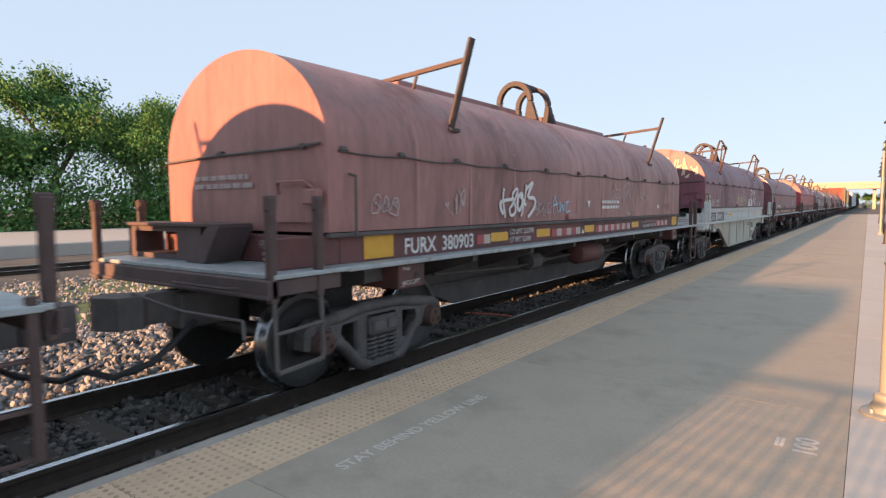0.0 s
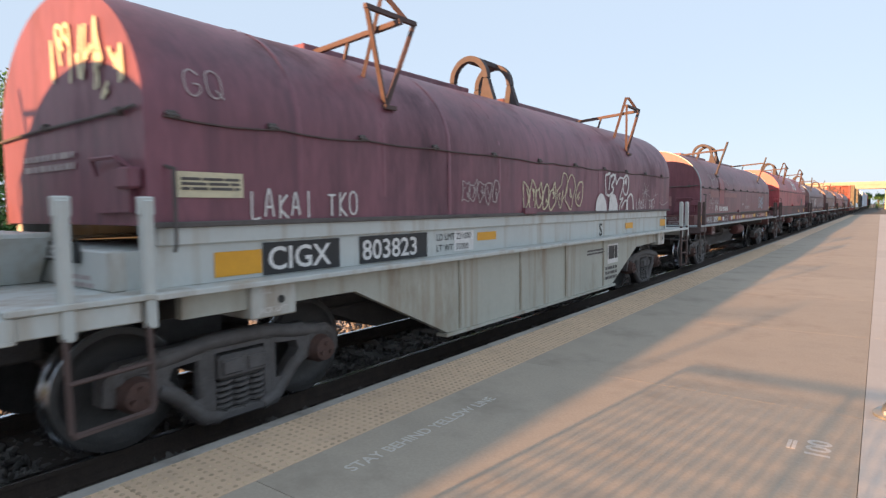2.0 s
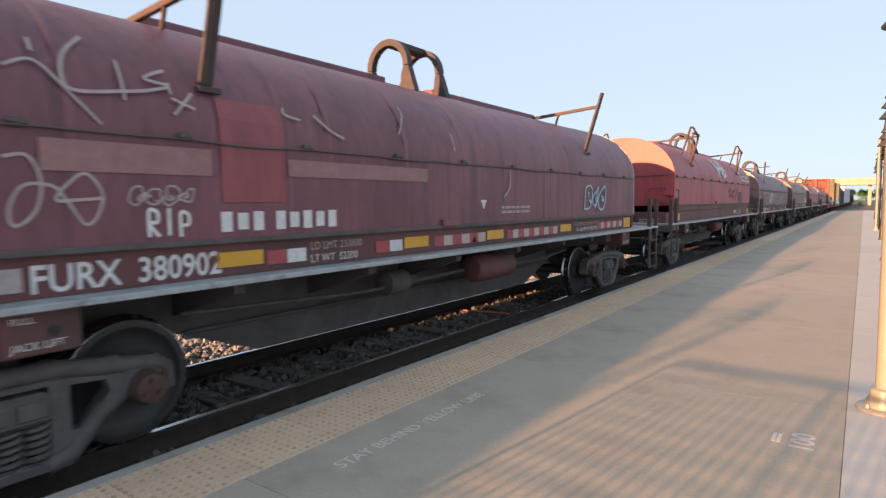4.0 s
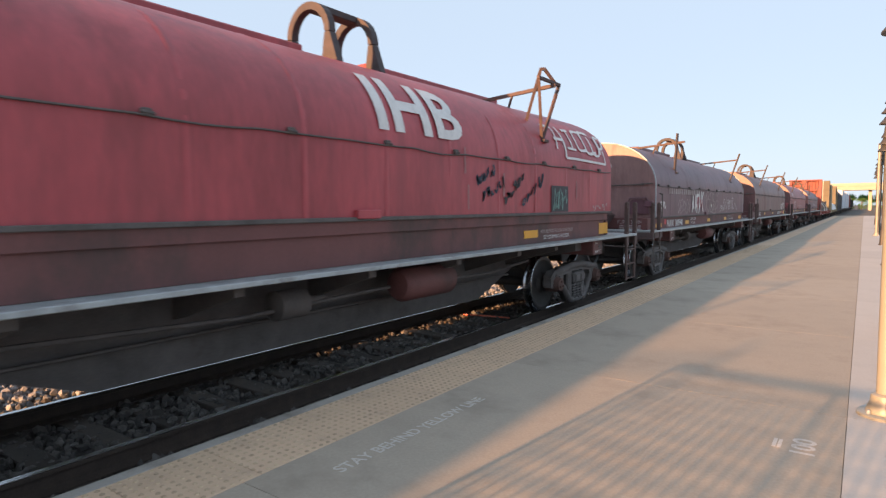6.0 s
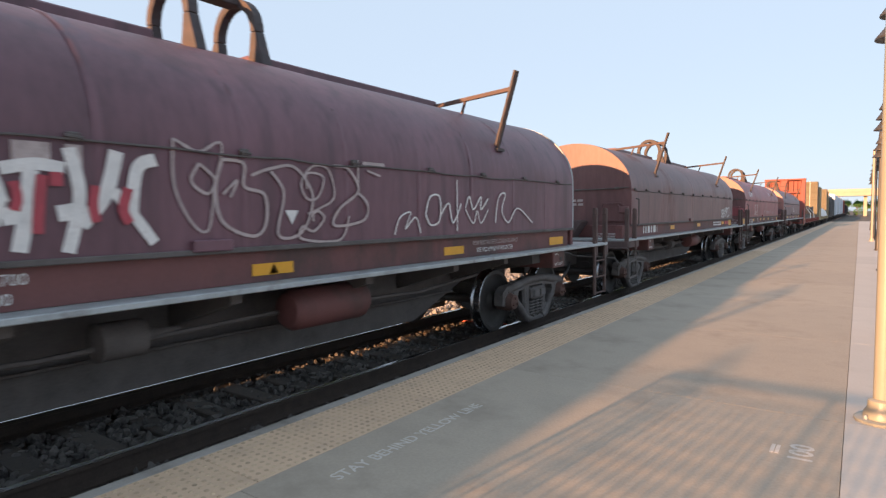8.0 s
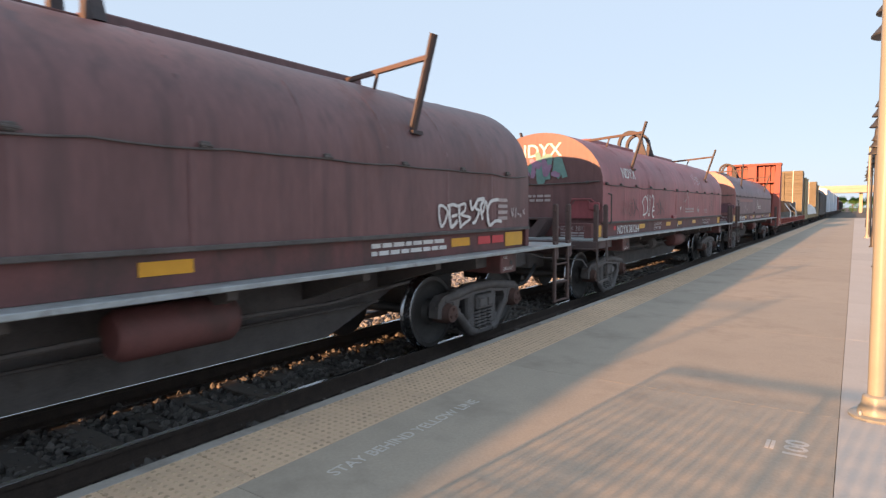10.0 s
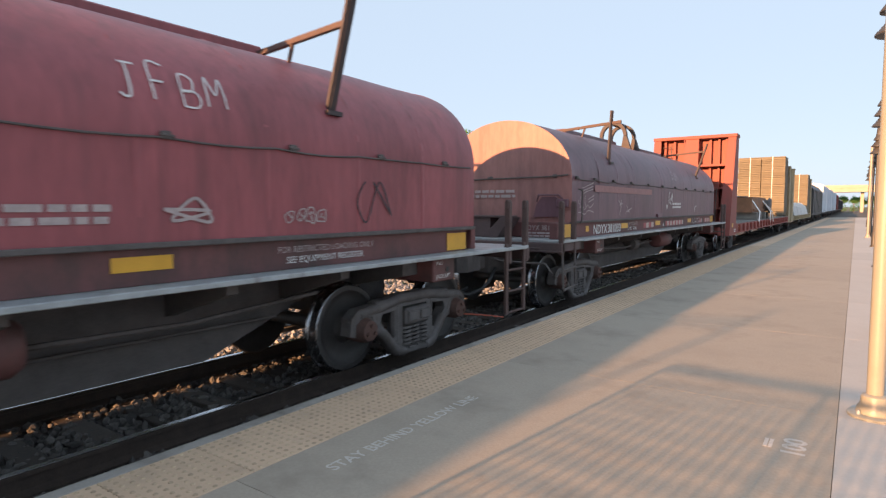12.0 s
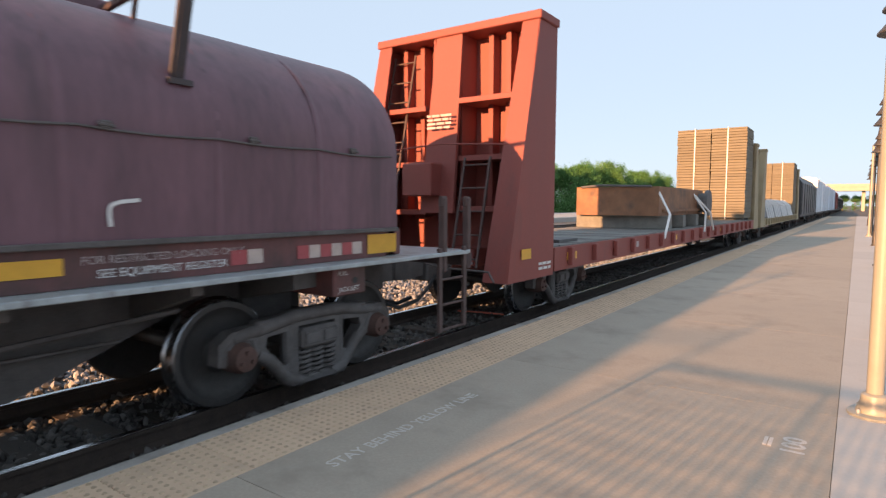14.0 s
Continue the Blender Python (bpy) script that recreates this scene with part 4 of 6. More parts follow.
scrawl(hood, 15, 10.2, 1.56, 0.9, 0.2, GRAF_PINK, on_side, 6, 0.02)
plate(hood, 9.95, 10.07, 1.62, 1.70, WHITE, on_side, "paint_patch", "white paint splash")
bars(hood, 6.57, 7.44, 1.73, 2, 0.055, WHITE, on_side, 4)

# car with the pale grey body and deep fishbelly sides
car, hood = add_coil(1, "plum brown coil car on a pale grey fishbelly body", PAINT_PLUM, PAINT_SILL, "", "", guide="v", light=True)


def make_fishbelly(bm):
    slab(bm, [(0.3, 1.17), (11.4, 1.17), (11.4, 0.98), (9.6, 0.93), (8.3, 0.33), (3.4, 0.33), (1.95, 0.98), (0.3, 0.98)], 1.28, 1.36, "x")


bm = bmesh.new()
make_fishbelly(bm)
girder = part("side_girder", bm, PAINT_GIRDER, car, "pale grey rust-streaked fishbelly side")
for y in (3.6, 5.0, 6.4, 7.9):
    reuse("girder_rib", "girder_rib", lambda b: box(b, 1.355, 1.375, -0.02, 0.02, 0.36, 1.15), PAINT_GIRDER, girder, (0, y, 0))
reuse("girder_flange", "girder_flange", lambda b: box(b, 1.25, 1.40, 3.3, 8.4, 0.31, 0.345), PAINT_GIRDER, girder)
plate(car, 0.61, 1.02, 1.235, 1.42, ORANGE)
plate(car, 1.03, 1.85, 1.21, 1.47, BLACKTAG, name="number_panel")
plate(car, 2.10, 3.12, 1.21, 1.47, BLACKTAG, name="number_panel")
for words, y in (("CIGX", 1.07), ("803823", 2.13)):
    lettering(car, words, (SIDE + 0.012, y, 1.25), 0.19, WHITE, stretch=1.05, thick=0.004)
lettering(car, "LD LMT 231000", (SIDE + 0.008, 3.28, 1.37), 0.075, BLACKTAG)
lettering(car, "LT WT  55000", (SIDE + 0.008, 3.28, 1.25), 0.075, BLACKTAG)
plate(car, 4.1, 4.53, 1.33, 1.43, ORANGE)
plate(car, 3.62, 4.02, 1.23, 1.46, WHITE, lambda u, v: on_sill(u, v) - Vector((0.003, 0, 0)), "number_panel", "white repainted panel")
lettering(car, "S", (SIDE + 0.008, 7.92, 1.22), 0.22, BLACKTAG, thick=0.004)
plate(car, 9.22, 9.64, 1.3, 1.41, ORANGE)
plate(car, 11.4, 11.78, 1.28, 1.43, ORANGE)
plate(car, 8.1, 8.6, 0.72, 1.06, WHITE, lambda u, v: Vector((1.365, u, v)), "data_board")
plate(car, 8.14, 8.40, 0.80, 1.03, BLACKTAG, lambda u, v: Vector((1.369, u, v)), "data_board")
plate(car, 8.42, 8.56, 0.80, 1.03, BLACKTAG, lambda u, v: Vector((1.369, u, v)), "data_board")
bars(car, 8.0, 8.55, 0.62, 3, 0.05, TRUCK, lambda u, v: Vector((1.366, u, v)), 8)
bars(car, 7.2, 7.95, 0.98, 2, 0.03, UNDER, lambda u, v: Vector((1.366, u, v)), 9)
bm = bmesh.new()
box(bm, -0.15, 0.85, -0.13, -0.115, 1.38, 1.52)
board = part("number_board", bm, BLACKTAG, car)
lettering(board, "CIGX 803823", (-0.12, -0.137, 1.40), 0.10, WHITE, (90, 0, 0), stretch=0.92)
bm = bmesh.new()
box(bm, -0.52, -0.22, -0.56, -0.53, 1.22, 1.58)
notice = part("notice_board", bm, PAINT_LIGHT, car)
bars(notice, -0.48, -0.26, 1.48, 4, 0.03, FADED, lambda u, v: Vector((u, -0.566, v)), 2)
plate(hood, 0.2, 0.72, 1.66, 1.84, GRAF_YELLOW, on_side, "notice_plate")
bars(hood, 0.23, 0.69, 1.78, 3, 0.02, UNDER, lambda u, v: on_side(u, v) + Vector((0.004, 0, 0)), 5)
tag(hood, "LAKAI TKO", 0.78, 1.51, 0.21, WHITE, on_side, 0.62, 0.02)
tag(hood, "GQ", 0.3, 2.36, 0.2, FADED, on_side, 0.85, 0.014)
bubble(hood, 22, 5.02, 1.52, 0.98, 0.42, GRAF_YELLOW, on_side, 5, 0.024, "pale yellow outlined letters")
bubble(hood, 23, 6.08, 1.52, 0.9, 0.55, GRAF_YELLOW, on_side, 3, 0.022, "pale yellow outlined letters")
bubble(hood, 24, 3.6, 1.6, 0.8, 0.3, FADED, on_side, 5, 0.014)
tag(hood, "LAKAI TKO", 9.58, 1.51, 0.2, WHITE, on_side, 0.66, 0.018)
sprayed(hood, "0x-0q-1f 0x-3y-5z-5s-4k 6w-ay-at-7o-9m-8i-4f-2g 8i-6e-5b bz-cu-dp dq-gv-iw-mu-kl-hc-ld-h6-h1 pz-mv-ln-nh-qh-so-sw-pz nq-pv-pp p1-qa-na-j4 r0-rc-vh-yd-z0", 7.97, 1.46, 1.43, 0.69, WHITE, on_side, 0.04, "bold white outlined graffiti")
sprayed(hood, "0q-af 1d-8w 3z-7a 0j-9p 5y-3b fg-lk hm-je n8-s3-z8 sh-t0", 9.92, 1.54, 1.74, 0.49, FADED, on_side, 0.014, "thin pale sprayed tags")
for u, r in ((7.80, 0.25), (8.37, 0.22)):
    bm = bmesh.new()
    ring = [bm.verts.new(on_side(u + r * math.cos(math.pi * i / 16), 1.49 + 0.30 * math.sin(math.pi * i / 16)) - Vector((0.004, 0, 0))) for i in range(17)]
    bm.faces.new(ring)
    part("graffiti", bm, WHITE, hood, "filled white sprayed half round")
scrawl(hood, 27, -0.1, 2.55, 0.9, 0.42, GRAF_YELLOW, on_end, 7, 0.04, "pale sprayed graffiti on the hood end")
scrawl(hood, 28, 0.62, 2.36, 0.5, 0.36, GRAF_YELLOW, on_end, 4, 0.035)


def make_brake_wheel(bm):
    for k in range(24):
        a_, b_ = (2 * math.pi * i / 24 for i in (k, k + 1))
        bar(bm, (0.26 * math.cos(a_), 0, 0.26 * math.sin(a_)), (0.26 * math.cos(b_), 0, 0.26 * math.sin(b_)), 0.014, 5)
    for k in range(4):
        a_ = math.pi * k / 2 + 0.4
        bar(bm, (0, 0.03, 0), (0.26 * math.cos(a_), 0, 0.26 * math.sin(a_)), 0.016, 5)
    lathe(bm, [(-0.03, 0.05), (0.14, 0.06)], (0, 0, 0), "y", 12)


def add_brake_stand(car, tone):
    bm = bmesh.new()
    box(bm, -0.98, -0.62, -0.58, -0.3, 1.75, 2.15, 0.03)
    box(bm, -0.60, -0.48, -0.62, -0.25, 1.55, 2.22, 0.03)
    slab(bm, [(-1.2, 1.2), (-0.6, 1.2), (-0.68, 1.8), (-1.0, 1.8)], -0.5, -0.34, "y")
    stand = part("brake_stand", bm, tone, car, "hand brake housing on a bracket")
    reuse("brake_wheel", "brake_wheel", make_brake_wheel, UNDER, stand, (-0.85, -0.68, 1.98))
    tube_bm = bmesh.new()
    tube(tube_bm, [(-0.8, -0.5, 1.7), (-0.75, -0.52, 1.4), (-0.3, -0.5, 1.2), (-0.1, -0.6, 1.0)], 0.012)
    part("brake_chain", tube_bm, UNDER, stand)


add_brake_stand(car, GALV)
first = COIL[3][0]
bm = bmesh.new()
box(bm, 0.72, 1.0, 12.2, 12.5, 1.25, 1.95, 0.02)
gear = part("brake_gear_box", bm, UNDER, first, "dark hand brake gear case")
reuse("brake_wheel", "brake_wheel", make_brake_wheel, UNDER, gear, (0.9, 12.62, 1.72))

# third car
car, hood = add_coil(2, "weathered maroon coil car with a white-edged hood end", PAINT_MAROON, PAINT_SILL, "FURX", "380902", mark_at=1.02, wide=0.89)
plate(car, -0.16, 0.24, 1.225, 1.45, YELLOW)
for u in (2.23, 4.42, 6.08, 8.3):
    plate(car, u, u + 0.42, 1.27, 1.385, YELLOW)
plate(car, 0.82, 0.99, 1.25, 1.39, FADED)
stripes(car, 2.68, 3.1, 1, pale=WHITE)
stripes(car, 3.98, 4.4, 1, pale=WHITE)
stripes(car, 4.95, 6.05, 3)
stripes(car, 6.6, 8.2, 5)
notice_lines(car, 8.85)
stripes(car, 9.9, 11.2, 4)
plate(car, 11.3, 11.7, 1.23, 1.42, YELLOW)
lettering(car, "LT WT  52200", (SIDE + 0.008, 3.14, 1.235), 0.07, WHITE)
lettering(car, "LD LMT 233800", (SIDE + 0.008, 3.14, 1.345), 0.07, FADED)
plate(hood, 2.28, 2.87, 1.76, 2.52, PAINT_WINE, on_side, "paint_patch", "patch of pinker fresh paint")
plate(hood, 1.1, 2.2, 1.95, 2.14, GRAF_PINK, on_side, "paint_patch", "faded pink paint band")
plate(hood, 2.9, 4.8, 1.97, 2.11, GRAF_PINK, on_side, "paint_patch", "faded pink paint band")
plate(hood, -0.45, 0.55, 1.72, 1.98, GRAF_PINK, on_end, "paint_patch")
plate(hood, -0.25, 0.25, 2.42, 2.7, GRAF_PINK, on_end, "paint_patch")
sprayed(hood, "0y-8z-cn-a8-30-18-6k-gk-lc-r0-w5-yh-sr-ll-hd-pd-ze", 0.92, 1.63, 0.53, 0.40, FADED, on_side, 0.024, "pale looped sprayed line")
sprayed(hood, "0p-1r-2l-3f 1t-1w 3z-2t-2m-4n-5o 4t-4u-4l 6u-5r-6q-5o 6r-6p-6o-6q-6r 6n-7l 7p-6j cp-cn-dm eo-fk-gi mx-mu-lm rp-rl-ri zd-z5-y0", 0.97, 1.81, 5.63, 1.00, FADED, on_side, 0.02, "thin faded sprayed lines")
tag(hood, "RIP", 1.71, 1.53, 0.18, WHITE, on_side, 0.62, 0.03, label="pale sprayed letters")
for u0, count in ((2.26, 3), (2.76, 5)):
    for i in range(count):
        plate(hood, u0 + 0.142 * i, u0 + 0.142 * i + 0.095, 1.54 + 0.012 * (i % 2), 1.68 + 0.01 * ((i + 1) % 2), WHITE, on_side, "graffiti", "pale sprayed bars")
bubble(hood, 37, 1.6, 1.74, 0.45, 0.13, FADED, on_side, 4, 0.014)
bubble(hood, 35, 9.2, 1.6, 1.0, 0.42, GRAF_SKY, on_side, 3, 0.035, "pale blue outlined letters")
bars(hood, 6.4, 7.2, 1.66, 2, 0.035, FADED, on_side, 43)

# bright red car
car, hood = add_coil(3, "faded red coil car with large white lettering on its hood", PAINT_RED, PAINT_SILL, "", "", guide="v", trim=BRACE)
plate(car, 8.57, 9.0, 1.29, 1.40, ORANGE)
plate(car, 11.45, 11.88, 1.24, 1.44, ORANGE)
plate(car, 0.35, 0.8, 1.24, 1.42, ORANGE)
notice_lines(car, 9.1)
wrapped(hood, "IHB", 5.35, 2.36, 0.58, WHITE, on_side, 1.25, 0.02, label="large white stencilled initials")
for seed, u0, v0, run, rise, colour in ((41, 7.13, 1.80, 0.5, 0.20, GRAF_BLUE), (42, 7.30, 1.64, 0.55, 0.2, GRAF_BLUE), (43, 7.8, 1.56, 0.58, 0.36, GRAF_BLACK), (44, 8.33, 1.56, 0.68, 0.36, GRAF_BLUE)):
    scrawl(hood, seed, 0.0, 0.0, run, 0.16, colour, lambda u, v: on_side(u0 + u, v0 + v + u * rise / run), 6, 0.03, "dark sprayed words running upwards")
plate(hood, 9.26, 9.88, 1.5, 1.9, GRAF_BLACK, on_side, "paint_patch", "black sprayed square")
scrawl(hood, 45, 9.3, 1.53, 0.54, 0.34, GRAF_TEAL, lambda u, v: on_side(u, v) + Vector((0.005, 0, 0)), 6, 0.018)
sprayed(hood, "0w-4x-5t-39 3k-6k-8k 8y-8j-71 bw-fx dw-cc 9c-eb my-hw-gd-ld sz-mx-lb-rc qv-pb-tb-vw ub-ww-zu-xk-ui 71-e1-w0 w0-wg", 9.35, 2.33, 2.37, 0.54, WHITE, on_side, 0.048, "large white sprayed letters with an underline")
for u, v0 in ((6.88, 1.98), (6.95, 1.55), (7.8, 1.72), (10.2, 1.7)):
    plate(hood, u, u + 0.03, v0, v0 + 0.3, GRAF_PINK, on_side, "paint_run", "pale vertical paint run")
scrawl(hood, 46, 10.9, 1.5, 0.7, 0.16, FADED, on_side, 7, 0.012)

# grey-ended car with sprayed white graffiti
car, hood = add_coil(4, "grey-brown coil car with white graffiti and a pale hood rim", PAINT_SOOT, PAINT_SILL, "FURX", "380948", mark_at=1.05, wide=1.08, end_paint=PAINT_GREY)
plate(car, 0.1, 0.6, 1.24, 1.33, ORANGE)
plate(car, 0.82, 0.98, 1.3, 1.42, REDTAG)
for u in (2.85, 5.57, 8.19):
    plate(car, u, u + 0.41, 1.255, 1.35, ORANGE)
lettering(car, "LD LMT 222700", (SIDE + 0.008, 3.4, 1.35), 0.07, WHITE)
lettering(car, "LT WT 53300", (SIDE + 0.008, 3.4, 1.24), 0.07, WHITE)
notice_lines(car, 8.8)
plate(car, 11.0, 11.5, 1.24, 1.36, ORANGE)
for i, (u, w) in enumerate(((1.1, 1.3), (2.52, 0.95), (3.55, 0.8))):
    bars(hood, u, u + w, 2.04, 1, 0.13, FADED, on_side, 60 + i)
lettering(hood, "CP", (-0.22, -0.016, 2.5), 0.27, FADED, (90, 0, 0), thick=0.01, shear=0.2)
scrawl(hood, 51, 0.35, 1.6, 0.4, 0.25, WHITE, on_side, 8, 0.02)
bubble(hood, 52, 1.95, 1.55, 1.25, 0.36, FADED, on_side, 5, 0.018)
scrawl(hood, 53, 3.35, 1.56, 0.6, 0.5, WHITE, on_side, 3, 0.07, "bold white and red sprayed letters")
sprayed(hood, "0r-7t-ds 6r-5f-31 0c-4d ez-gj-d0 g9-mk-pz ol-ua-y2 zx-ut-sb bd-fe", 3.92, 1.52, 0.88, 0.63, WHITE, on_side, 0.085, "bold white and red sprayed letters")
sprayed(hood, "0t-1k-0d 8x-7k-60 cz-cr os-ng-o6 zr-xe-z5", 3.98, 1.64, 0.63, 0.36, GRAF_RED, lambda u, v: on_side(u, v) + Vector((0.009, 0, 0)), 0.06, "red filling of the sprayed letters")
sprayed(hood, "0z-0k-28-46-5l-6z-3w-0z 3s-2m-4i-5n-3s 6u-9t-9l-ci-c7-a3-68-5j-6u 6i-8n-7h ap-ds-ht-ki-i4-e3-fj-dr jl-jr-mq-li-jh-in-ku-nt-oi-ld-jb k8-kb-lc-m9-k4-i6-i1-p0-ra ov-ru-tl-pd-o6-u8-vf-tk ty-tn ux-zx vu-ys", 4.93, 1.51, 2.19, 0.75, FADED, on_side, 0.022, "pale outlined graffiti with spirals")
sprayed(hood, "00-1a-3d-23-4a-50 6c-7n-9n-98-75-6c 9a-bj-c6-ej dz-dp-d0 fg-go-hf-jo-jf-ln ff-h5-ie-j5-lf n5-oo-qr-pe-r5-ug-z4", 7.27, 1.53, 3.07, 0.60, WHITE, on_side, 0.02, "small white sprayed figures")

# dark brown car
car, hood = add_coil(5, "dark brown coil car with a sagging cord along its hood", PAINT_DULL, PAINT_SILL, "", "")
bars(car, 0.9, 2.0, 1.27, 1, 0.16, WHITE, on_sill, 91)
plate(car, 11.2, 11.7, 1.24, 1.43, YELLOW)
for u in (3.2, 6.2, 9.9):
    plate(car, u, u + 0.4, 1.3, 1.4, ORANGE)
bars(car, 8.5, 9.8, 1.36, 2, 0.045, WHITE, on_sill, 33)
for u in (10.5, 10.85):
    plate(car, u, u + 0.3, 1.3, 1.4, REDTAG)
sprayed(hood, "0r-0f-13-3a-4k-2q-0r 4q-7s-9q 5p-5e-62-99 6e-9g as-ae-b0 9q-dt-dl-bg-gc-d6-a1 gy-hm-kx-jo-lk-j8-h5 ky-oz-mq-n9 nh-pw-qi-r2 xz-sw-qj-r2-v7-z6", 9.61, 1.52, 1.42, 0.35, WHITE, on_side, 0.04, "broad pale sprayed letters")
for v in (1.6, 1.68, 1.76, 1.84):
    plate(hood, 10.95, 11.2, v, v + 0.045, FADED, on_side, 'graffiti', 'pale blue sprayed bars')
scrawl(hood, 62, 11.3, 1.62, 0.4, 0.15, FADED, on_side, 5, 0.018)

# wine red car
car, hood = add_coil(6, "wine red coil car with white stencilled marks and graffiti", PAINT_WINE, PAINT_SILL, "NDYX", "381264", mark_at=0.9, wide=1.04, end_paint=PAINT_DULL)
plate(car, -0.40, 0.0, 1.215, 1.43, YELLOW)
plate(car, 0.69, 0.82, 1.32, 1.40, REDTAG)
for u in (2.37, 4.63, 5.82, 7.52):
    plate(car, u, u + 0.42, 1.30, 1.40, YELLOW)
plate(car, 11.3, 11.7, 1.22, 1.42, YELLOW)
lettering(car, "LD LMT 231600", (SIDE + 0.008, 3.55, 1.345), 0.07, WHITE)
lettering(car, "LT WT  54400", (SIDE + 0.008, 3.55, 1.24), 0.07, WHITE)
wrapped(hood, "NDYX", 1.14, 2.36, 0.21, WHITE, on_side, 1.05, 0.004)
lettering(hood, "NDYX", (-0.55, -0.014, 2.78), 0.26, WHITE, (90, 0, 0), thick=0.006)
scrawl(hood, 71, 1.1, 1.6, 0.5, 0.3, GRAF_PINK, on_side, 6, 0.016)
sprayed(hood, "0z-1c-62-b8-by ku-qy-wq-pc-n6-r0-y0 qg-yg n9-za", 2.86, 1.55, 0.54, 0.51, WHITE, on_side, 0.04, "white sprayed letters with soft edges")
sprayed(hood, "6o-cc-e0 0o-kz-zp-t8-64", 2.42, 1.54, 0.43, 0.47, WHITE, on_side, 0.035, "white sprayed letters with soft edges")
sprayed(hood, "7p-1o-0d-45-aa-7m br-am-ec-d0 fz-io-j5 ex-mi-i4 pw-pi-wd-z1 jc-pk", 3.54, 1.53, 0.71, 0.44, GRAF_BLACK, on_side, 0.022, "thin black sprayed tag")
sprayed(hood, "7p-1o-0d-45-aa-7m br-am-ec-d0 fz-io-j5 ex-mi-i4 pw-pi-wd-z1 jc-pk", 1.52, 1.53, 0.71, 0.44, GRAF_BLACK, on_side, 0.02, "thin black sprayed tag")
sprayed(hood, "14-2f-0o 52-6t-9z-9q bu-c5 2j-8o t6-z5-u1-xb-z0-t6", 6.16, 1.62, 2.06, 0.55, FADED, on_side, 0.022, "faint white sprayed strokes")
tag(hood, "JFBM", 7.62, 2.44, 0.25, WHITE, on_side, 0.85, 0.016)
bubble(hood, 79, 8.9, 1.58, 0.45, 0.14, FADED, on_side, 4, 0.012)
sprayed(hood, "9z-4r-2g-a3-mz-x8 x8-gz", 9.74, 1.55, 0.55, 0.42, GRAF_BLACK, on_side, 0.018, "thin black sprayed tag")
scrawl(hood, 77, -0.85, 2.3, 1.4, 0.5, GRAF_TEAL, on_end, 9, 0.11, "teal and violet graffiti on the hood end")
scrawl(hood, 78, -0.75, 2.35, 1.2, 0.4, GRAF_MAGENTA, lambda u, v: on_end(u, v) + Vector((0, -0.005, 0)), 7, 0.08)
bars(hood, 6.48, 7.52, 1.70, 2, 0.045, FADED, on_side, 14)
notice_lines(car, 8.85)

# last coil car
car, hood = add_coil(7, "soot-brown coil car with faded pink patches on its hood", PAINT_SOOT, PAINT_SILL, "NDYX", "381030", mark_at=1.06, wide=1.08, end_paint=PAINT_BROWN)
plate(car, -0.3, 0.08, 1.225, 1.44, YELLOW)
plate(car, 0.69, 0.84, 1.29, 1.39, YELLOW)
for u in (2.6, 5.08, 8.32):
    plate(car, u, u + 0.42, 1.29, 1.395, YELLOW)
stripes(car, 4.14, 4.94, 2)
stripes(car, 6.0, 7.8, 6)
stripes(car, 9.9, 10.2, 1)
stripes(car, 10.55, 11.35, 3)
plate(car, 11.43, 11.86, 1.24, 1.43, YELLOW)
lettering(car, "LD LMT 233300", (SIDE + 0.008, 3.03, 1.345), 0.07, FADED)
lettering(car, "LT WT  53200", (SIDE + 0.008, 3.03, 1.24), 0.07, WHITE)
notice_lines(car, 8.84)
plate(hood, 1.01, 4.6, 2.0, 2.12, GRAF_PINK, on_side, "paint_patch", "long faded pink paint patch")
bars(hood, 6.5, 7.35, 1.78, 2, 0.05, WHITE, on_side, 24)
sprayed(hood, "0f-3a-5j 8s-gu-yz 9p-ls-xv am-jp-ys 02-72-e0-m4-y2 27-99-d5-ka-p7-yc lg-zl md-yh fm-ed-g6", 0.25, 1.60, 0.72, 0.56, FADED, on_side, 0.016, "faint scratched lines")
sprayed(hood, "0y-7p 7z-7n-40 3n-br mq-ng-k3 l7-rb-zg pc-u5", 2.30, 1.56, 0.82, 0.31, FADED, on_side, 0.024, "pale sprayed strokes")
scrawl(hood, 82, 6.1, 1.75, 0.35, 0.35, WHITE, on_side, 3, 0.03)
tag(hood, "JFBM", 6.45, 2.42, 0.2, FADED, on_side, 0.8, 0.016)
sprayed(hood, "00-2s-zz", 9.01, 1.58, 0.19, 0.17, WHITE, on_side, 0.03, "white sprayed hook")


# ---- flat cars, box cars and the far end of the train ----
OTHERS = []


def make_flat_deck_frame(bm, y0, y1):
    for sx in (-1, 1):
        slab(bm, [(y0, 0.72), (y1, 0.72), (y1, 1.08), (y0, 1.08)], min(sx * 1.40, sx * 1.47), max(sx * 1.40, sx * 1.47), "x")
    slab(bm, [(y0 - 0.6, 0.78), (y0 + 2.5, 0.78), (y0 + 4, 0.45), (y1 - 4, 0.45), (y1 - 2.5, 0.78), (y1 + 0.6, 0.78), (y1 + 0.6, 1.04), (y0 - 0.6, 1.04)], -0.4, 0.4, "x")


